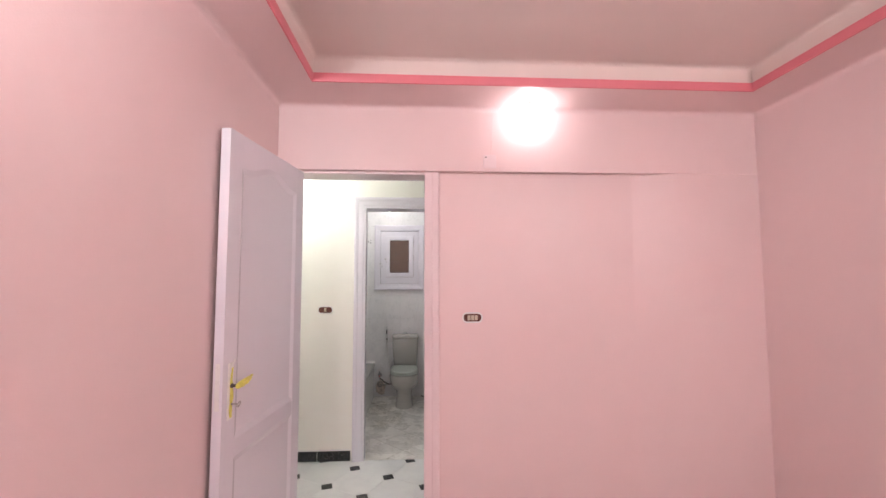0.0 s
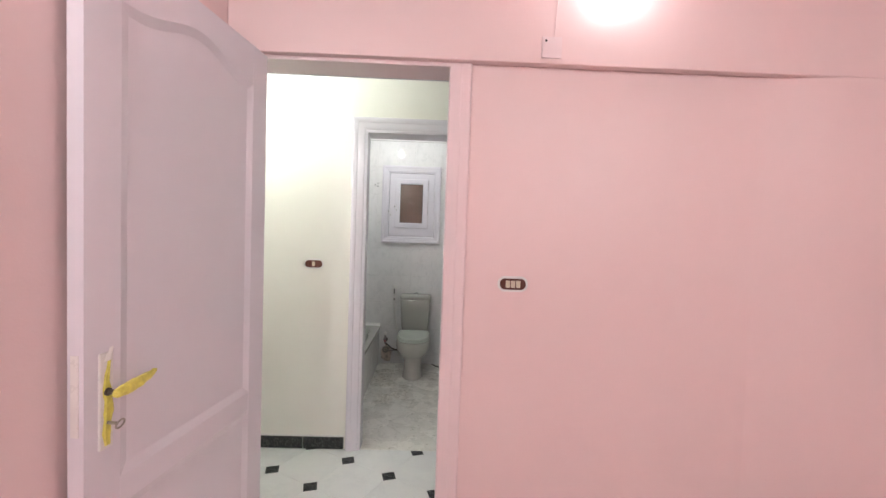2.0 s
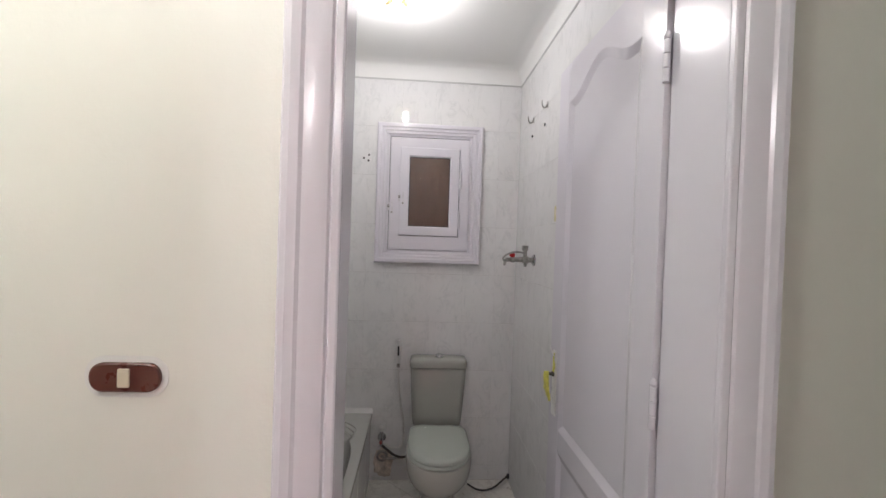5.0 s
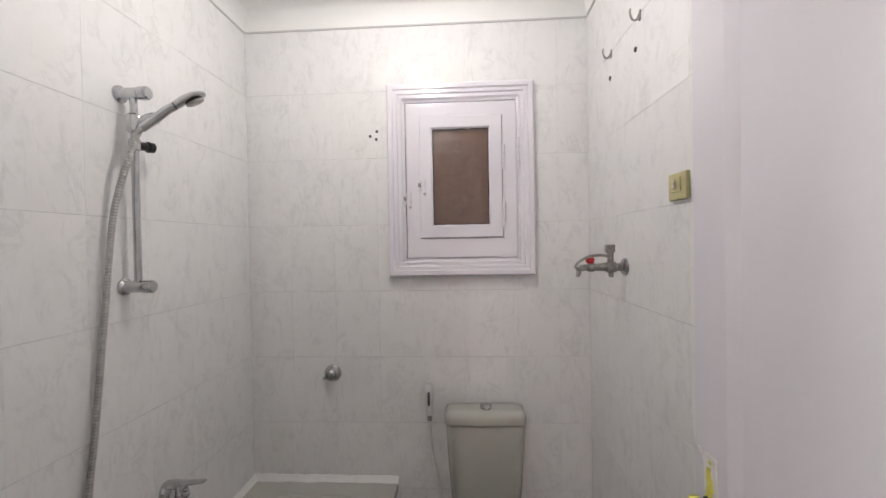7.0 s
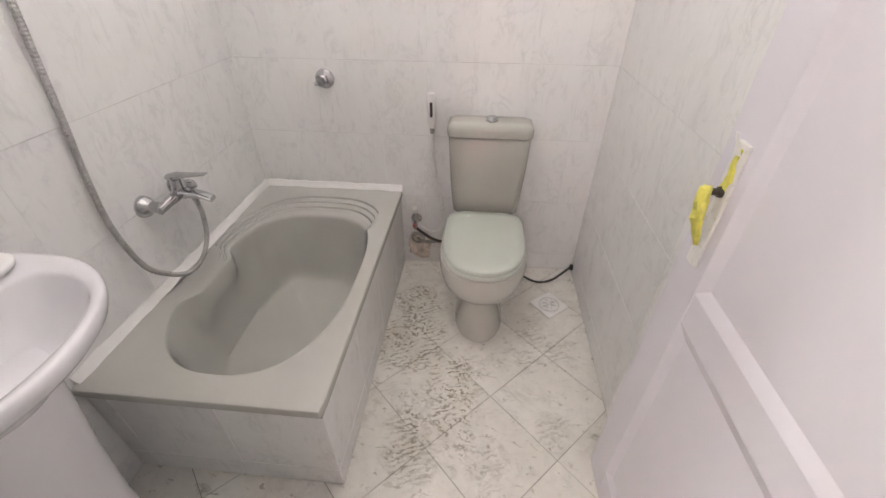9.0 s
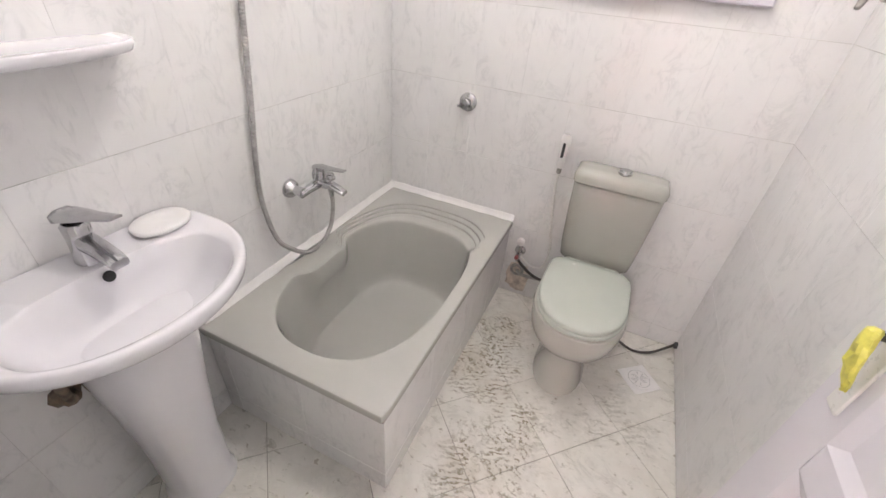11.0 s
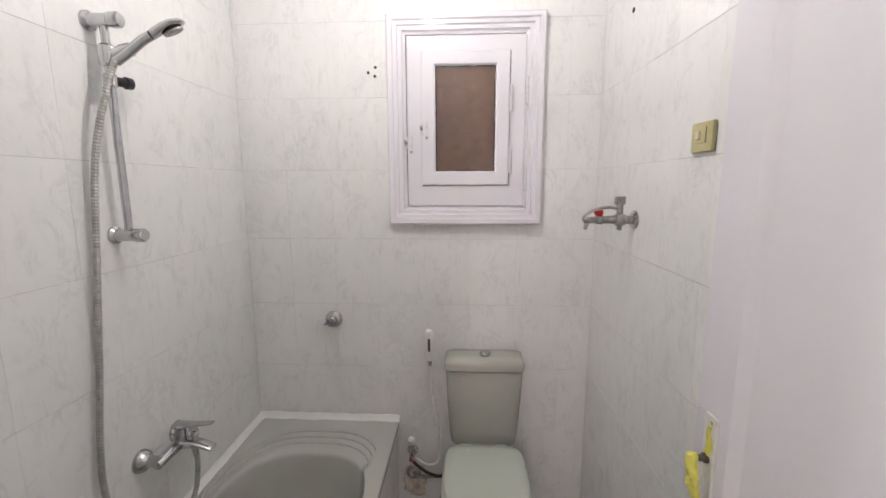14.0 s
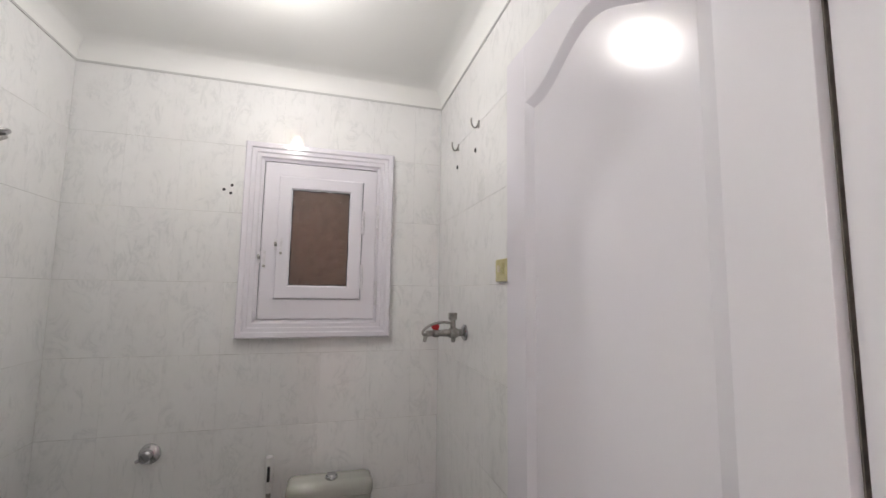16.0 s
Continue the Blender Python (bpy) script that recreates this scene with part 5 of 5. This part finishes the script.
def wall_hook(y, z):
    ob = thing("wall_hook", (BATH_R, y, z), "small worn metal hook screwed to the tiles", "hook", "hooks on the tiled wall")
    part("plate", box((BATH_R - 0.004, y - 0.006, z - 0.012), (BATH_R, y + 0.006, z + 0.018), 0.0015), DULL_STEEL, ob)
    part("hook", tube(bmesh.new(), [(BATH_R - 0.003, y, z + 0.006), (BATH_R - 0.012, y, z - 0.010), (BATH_R - 0.024, y, z - 0.008), (BATH_R - 0.030, y, z + 0.008), (BATH_R - 0.029, y, z + 0.022)], 0.0032, 8, 5), DULL_STEEL, ob)


for y, z in ((4.921, 2.122), (5.158, 2.117)):
    wall_hook(y, z)
for y, z in ((4.956, 2.040), (5.173, 2.040)):
    bm = bmesh.new()
    lathe(bm, (BATH_R, y, z), (-1, 0, 0), [(0.0085, 0), (0.008, 0.003), (0.004, 0.0045), (0.001, 0.0045)], 10)
    single("screw_plug", bm, BLACK, "dark screw plug in the tiles under a hook", "screw plug", "", "screw plugs")
for x, z in ((-0.508, 1.936), (-0.478, 1.956), (-0.481, 1.922)):
    bm = bmesh.new()
    lathe(bm, (x, BATH_Y, z), (0, -1, 0), [(0.0065, 0), (0.006, 0.0015), (0.001, 0.002)], 10)
    single("screw_plug", bm, BLACK, "dark drill hole in the tiles beside the window", "screw plug", "", "screw plugs")


def bath_switch():
    y0, y1, z0, z1, x = 4.660, 4.745, 1.555, 1.622, BATH_R
    ob = thing("light_switch", (x, y0, z0), "yellowed plastic socket plate on the bathroom tiles", "switch")
    part("plate", box((x - 0.011, y0, z0), (x, y1, z1), 0.004), YELLOWED, ob)
    part("surround", box((x - 0.014, y0 + 0.022, z0 + 0.020), (x - 0.010, y1 - 0.022, z1 - 0.012), 0.0015), YELLOWED, ob)
    part("rocker", box((x - 0.018, y0 + 0.040, z0 + 0.028), (x - 0.012, y0 + 0.056, z1 - 0.020), 0.002), IVORY, ob, "ivory rocker")


bath_switch()


# ---- bathroom ceiling lamp ----
def ceiling_lamp():
    c = Vector((-0.296, 4.715, COVE_Z + COVE_R + 0.006))
    ob = thing("ceiling_lamp", c, "small gilt leaf-crown ceiling lamp with a lit bulb", "lamp")
    bm = bmesh.new()
    lathe(bm, c, (0, 0, -1), [(0.050, 0), (0.049, 0.006), (0.034, 0.014), (0.018, 0.022), (0.012, 0.034), (0.013, 0.040), (0.017, 0.044), (0.016, 0.054), (0.001, 0.055)], 24)
    part("rose", bm, BRASS, ob)
    for k in range(8):
        a = k * math.pi / 4
        d, s = Vector((math.cos(a), math.sin(a), 0)), Vector((-math.sin(a), math.cos(a), 0))
        rows = []
        for u, w, z in ((0.026, 0.010, -0.008), (0.044, 0.019, -0.018), (0.058, 0.024, -0.032), (0.066, 0.019, -0.044), (0.070, 0.004, -0.052)):
            p = c + d * u + Vector((0, 0, z))
            rows.append([p - s * w, p - s * w * 0.4 - Vector((0, 0, 0.004)), p + s * w * 0.4 - Vector((0, 0, 0.004)), p + s * w, p + Vector((0, 0, 0.002))])
        part("leaf", loft(bmesh.new(), rows), BRASS, ob, smooth=50)
    bm = bmesh.new()
    lathe(bm, c + Vector((0, 0, -0.053)), (0, 0, -1), [(0.011, 0), (0.011, 0.022), (0.017, 0.030), (0.022, 0.042), (0.0225, 0.052), (0.019, 0.064), (0.011, 0.072), (0.001, 0.075)], 24)
    part("bulb", bm, BULB_BATH, ob, "lit white bulb", 60)


ceiling_lamp()


# ---- pink room and hall fittings ----
def bulb_lamp(name, c, material, label, drop=0.0, group=""):
    c = Vector(c)
    ob = thing(name, c, label, "lamp", group)
    bm = bmesh.new()
    lathe(bm, c, (0, 0, -1), [(0.032, 0), (0.031, 0.010), (0.020, 0.016), (0.018, 0.030 + drop), (0.016, 0.032 + drop)], 24)
    part("holder", bm, WHITE_PLASTIC, ob)
    bm = bmesh.new()
    lathe(bm, c + Vector((0, 0, -0.030 - drop)), (0, 0, -1), [(0.013, 0), (0.016, 0.012), (0.029, 0.040), (0.033, 0.060), (0.030, 0.078), (0.018, 0.092), (0.001, 0.097)], 24)
    part("bulb", bm, material, ob, "lit bulb", 60)


# the rear bulb is an added, unseen fill that evens out the pink walls
for x, y, lit in ((0.835, 2.622, BULB_FRONT), (-0.62, 0.62, BULB_SIDE), (2.05, ROOM_BACK + 0.10, BULB_FILL)):
    bulb_lamp("room_lamp_and_fill", (x, y, SOFFIT_Z), lit, "bare lit bulb under the pink ceiling border, the rear one an added fill", 0.0, "bulbs under the ceiling border")
bulb_lamp("hall_lamp", (-1.02, 3.06, 2.60), BULB_HALL, "bare lit bulb under the hall ceiling")


def rocker_plate(name, x, y, z, count, label, ring, group=""):
    """A dark oblong switch with rounded ends, in a lighter patch of paint."""
    ob = thing(name, (x, y, z), label, "switch", group)

    def slab(w, h, y0, y1, r):
        rings = []
        for yy, s in ((y0, 0.0), (y0 - (y0 - y1) * 0.7, 0.0), (y1, 0.0025)):
            rings.append([Vector((x + p.x, yy, z + p.y)) for p in rrect(0, 0, 0, w / 2 - s, h / 2 - s, r - s)])
        return loft(bmesh.new(), rings)

    part("surround", slab(0.128, 0.066, y, y - 0.0012, 0.031), ring, ob, "unpainted patch round the switch")
    part("plate", slab(0.108, 0.046, y - 0.001, y - 0.008, 0.021), BROWN, ob)
    for k in range(count):
        cx = x + (k - (count - 1) / 2) * 0.022
        part("rocker", box((cx - 0.0092, y - 0.0105, z - 0.015), (cx + 0.0092, y - 0.006, z + 0.015), 0.002), IVORY, ob, "ivory rocker")


rocker_plate("light_switch", 0.482, ROOM_Y, 1.238, 3, "dark brown three-rocker switch on the pink wall", WHITE)
rocker_plate("light_switch", -0.625, HALL_Y, 1.216, 1, "dark brown one-rocker switch on the cream wall", WHITE)

cover = thing("junction_box", (0.585, BEAM_Y, 2.18), "square painted-over junction box cover on the pink beam", "junction box")
part("cover", box((0.550, BEAM_Y - 0.007, 2.158), (0.630, BEAM_Y, 2.242), 0.0015), PALE_PINK, cover)
bm = bmesh.new()
cyl(bm, (0.566, BEAM_Y - 0.0065, 2.226), (0.566, BEAM_Y - 0.0078, 2.226), 0.005, None, 10)
part("screw_hole", bm, DARK, cover)
single("cable", tube(bmesh.new(), [(0.600, BEAM_Y - 0.001, 2.242), (0.606, BEAM_Y - 0.001, 2.36), (0.614, BEAM_Y - 0.001, 2.47), (0.620, BEAM_Y - 0.001, 2.508)], 0.0016, 6, 4), PINK, "painted-over cable running up the pink beam", "cable")


# ---- tiles ----
def clip_poly(poly, x0, x1, y0, y1):
    for axis, lim, keep_more in ((0, x0, True), (0, x1, False), (1, y0, True), (1, y1, False)):
        out = []
        for p, q in zip(poly, poly[1:] + poly[:1]):
            a, b = (p[axis] - lim, q[axis] - lim) if keep_more else (lim - p[axis], lim - q[axis])
            if a >= 0:
                out.append(p)
            if a * b < 0:
                t = a / (a - b)
                out.append((p[0] + (q[0] - p[0]) * t, p[1] + (q[1] - p[1]) * t))
        poly = out
        if len(poly) < 3:
            return []
    return poly


def area(poly):
    return abs(sum(p[0] * q[1] - q[0] * p[1] for p, q in zip(poly, poly[1:] + poly[:1]))) / 2


def floor_piece(name, poly, material, parent, top=0.0, gap=0.0016):
    cx, cy = sum(p[0] for p in poly) / len(poly), sum(p[1] for p in poly) / len(poly)

    def ring(d, z):
        out = []
        for x, y in poly:
            n = math.hypot(x - cx, y - cy) or 1
            out.append(Vector(((x - cx) * (1 - d / n), (y - cy) * (1 - d / n), z)))
        return out

    bm = loft(bmesh.new(), [ring(gap, -0.006), ring(gap, -0.0008), ring(gap + 0.0012, 0.0)], False, True)
    ob = link_mesh(name, bm, material, 0)
    ob.location = (cx, cy, top)
    ob.parent = parent
    return ob


tile_meshes = {}
tile_rng = random.Random(11)


def wall_piece(w, h, parent, loc, turn):
    key = (round(w, 4), round(h, 4))
    if key not in tile_meshes:
        bm = bmesh.new()
        e, c = 0.0, 0.0003
        rings = [[Vector((sx * (w / 2 - e), y, sz * (h / 2 - e))) for sx, sz in ((-1, -1), (1, -1), (1, 1), (-1, 1))] for y, e in ((0.006, 0.0), (c, 0.0), (0.0, c))]
        loft(bm, rings, False, True)
        bmesh.ops.recalc_face_normals(bm, faces=bm.faces)
        me = bpy.data.meshes.new("tile")
        bm.to_mesh(me)
        bm.free()
        me.materials.append(TILE)
        tile_meshes[key] = me
    ob = new("tile", tile_meshes[key])
    ob.parent = parent
    ob.location = loc
    ob.rotation_euler = (tile_rng.gauss(0, 0.0004), 0, turn + tile_rng.gauss(0, 0.0004))
    return ob


TW, TH, Z0 = 0.196, 0.2915, 0.09
ROWS_Z = [0.0, Z0] + [Z0 + TH * k for k in range(1, 8)] + [COVE_Z - 0.004]


def minus(rect, hole):
    """What is left of a rectangle outside a hole, as rectangles."""
    a0, a1, b0, b1 = rect
    c0, c1, d0, d1 = hole
    if a1 <= c0 or a0 >= c1 or b1 <= d0 or b0 >= d1:
        return [rect]
    out = []
    if a0 < c0:
        out.append((a0, c0, b0, b1))
    if a1 > c1:
        out.append((c1, a1, b0, b1))
    m0, m1 = max(a0, c0), min(a1, c1)
    if b0 < d0:
        out.append((m0, m1, b0, d0))
    if b1 > d1:
        out.append((m0, m1, d1, b1))
    return out


def tile_wall(parent, lo, hi, joint, put, turn, holes=()):
    k0 = math.floor((lo - joint) / TW)
    cuts = sorted({lo, hi, *[joint + TW * k for k in range(k0, k0 + 40) if lo + 0.015 < joint + TW * k < hi - 0.015]})
    for a0, a1 in zip(cuts, cuts[1:]):
        for b0, b1 in zip(ROWS_Z, ROWS_Z[1:]):
            rects = [(a0, a1, b0, b1)]
            for hole in holes:
                rects = [r for q in rects for r in minus(q, hole)]
            for r in rects:
                w, h = r[1] - r[0] - 0.0003, r[3] - r[2] - 0.0013
                if w > 0.012 and h > 0.012:
                    wall_piece(w, h, parent, put((r[0] + r[1]) / 2, (r[2] + r[3]) / 2), turn)


tile_wall(wall_back, BATH_L, BATH_R, -0.09, lambda u, z: (u, BATH_Y, z), 0.0, [(WIN[0] - 0.02, WIN[1] + 0.02, WIN[2] - 0.02, WIN[3] + 0.02)])
tile_wall(wall_left, BATH_Y0, BATH_Y, BATH_Y, lambda u, z: (BATH_L, u, z), math.pi / 2)
tile_wall(wall_right, BATH_Y0, BATH_Y, BATH_Y, lambda u, z: (BATH_R, u, z), -math.pi / 2)
tile_wall(wall_front, BATH_L, BATH_R, -0.09, lambda u, z: (u, BATH_Y0 + 0.004, z), math.pi, [(DOOR_B[0] - 0.045, DOOR_B[1] + 0.03, -1, DOOR_B[2] + 0.03)])

# bathroom floor: squares laid on the diagonal
floor_bath = structure("floor_bath", box((BATH_L, HALL_Y, -0.008), (BATH_R, BATH_Y, -0.0025)), FLOOR_GROUT, "dirty white marbled tiles laid diagonally on the bathroom floor", "floor")
e = 0.30 / math.sqrt(2)
for i in range(-9, 10):
    for j in range(-9, 10):
        ox, oy = -0.188 + (i + j) * e, 4.468 + (i - j) * e
        poly = clip_poly([(ox, oy), (ox + e, oy - e), (ox + 2 * e, oy), (ox + e, oy + e)], BATH_L, BATH_R, HALL_Y + 0.001, BATH_Y)
        if not poly or area(poly) < 4e-4 or max(p[0] for p in poly) < -0.45 and min(p[1] for p in poly) > 4.36:
            continue
        floor_piece("tile", poly, FLOOR_TILE, floor_bath)

# hall floor: octagons with small black squares at the corners
floor_hall = structure("floor_hall", box((HALL_L, HALL_Y0 - 0.06, -0.12), (HALL_R, HALL_Y, -0.0025)), GROUT, "white octagonal tiles with small black diamonds on the hall floor", "floor")
va, vb = Vector((0.1545, 0.268)), Vector((0.2715, -0.1545))
o, r = Vector((-0.347, 3.538)), 0.052
na, nb = va.normalized() * r, vb.normalized() * r
for i in range(-9, 10):
    for j in range(-9, 10):
        p = o + va * i + vb * j
        corners = [p, p + va, p + va + vb, p + vb]
        octo = [p + nb, p + na, p + va - na, p + va + nb, p + va + vb - nb, p + va + vb - na, p + vb + na, p + vb - nb]
        for name, poly, material in (("tile", octo, HALL_TILE), ("inset_tile", [p + na, p + nb, p - na, p - nb], BLACK_TILE)):
            poly = clip_poly([(q.x, q.y) for q in poly], HALL_L, HALL_R, HALL_Y0 - 0.058, HALL_Y)
            if poly and area(poly) > 3e-4:
                floor_piece(name, poly, material, floor_hall, 0.0, 0.0008)
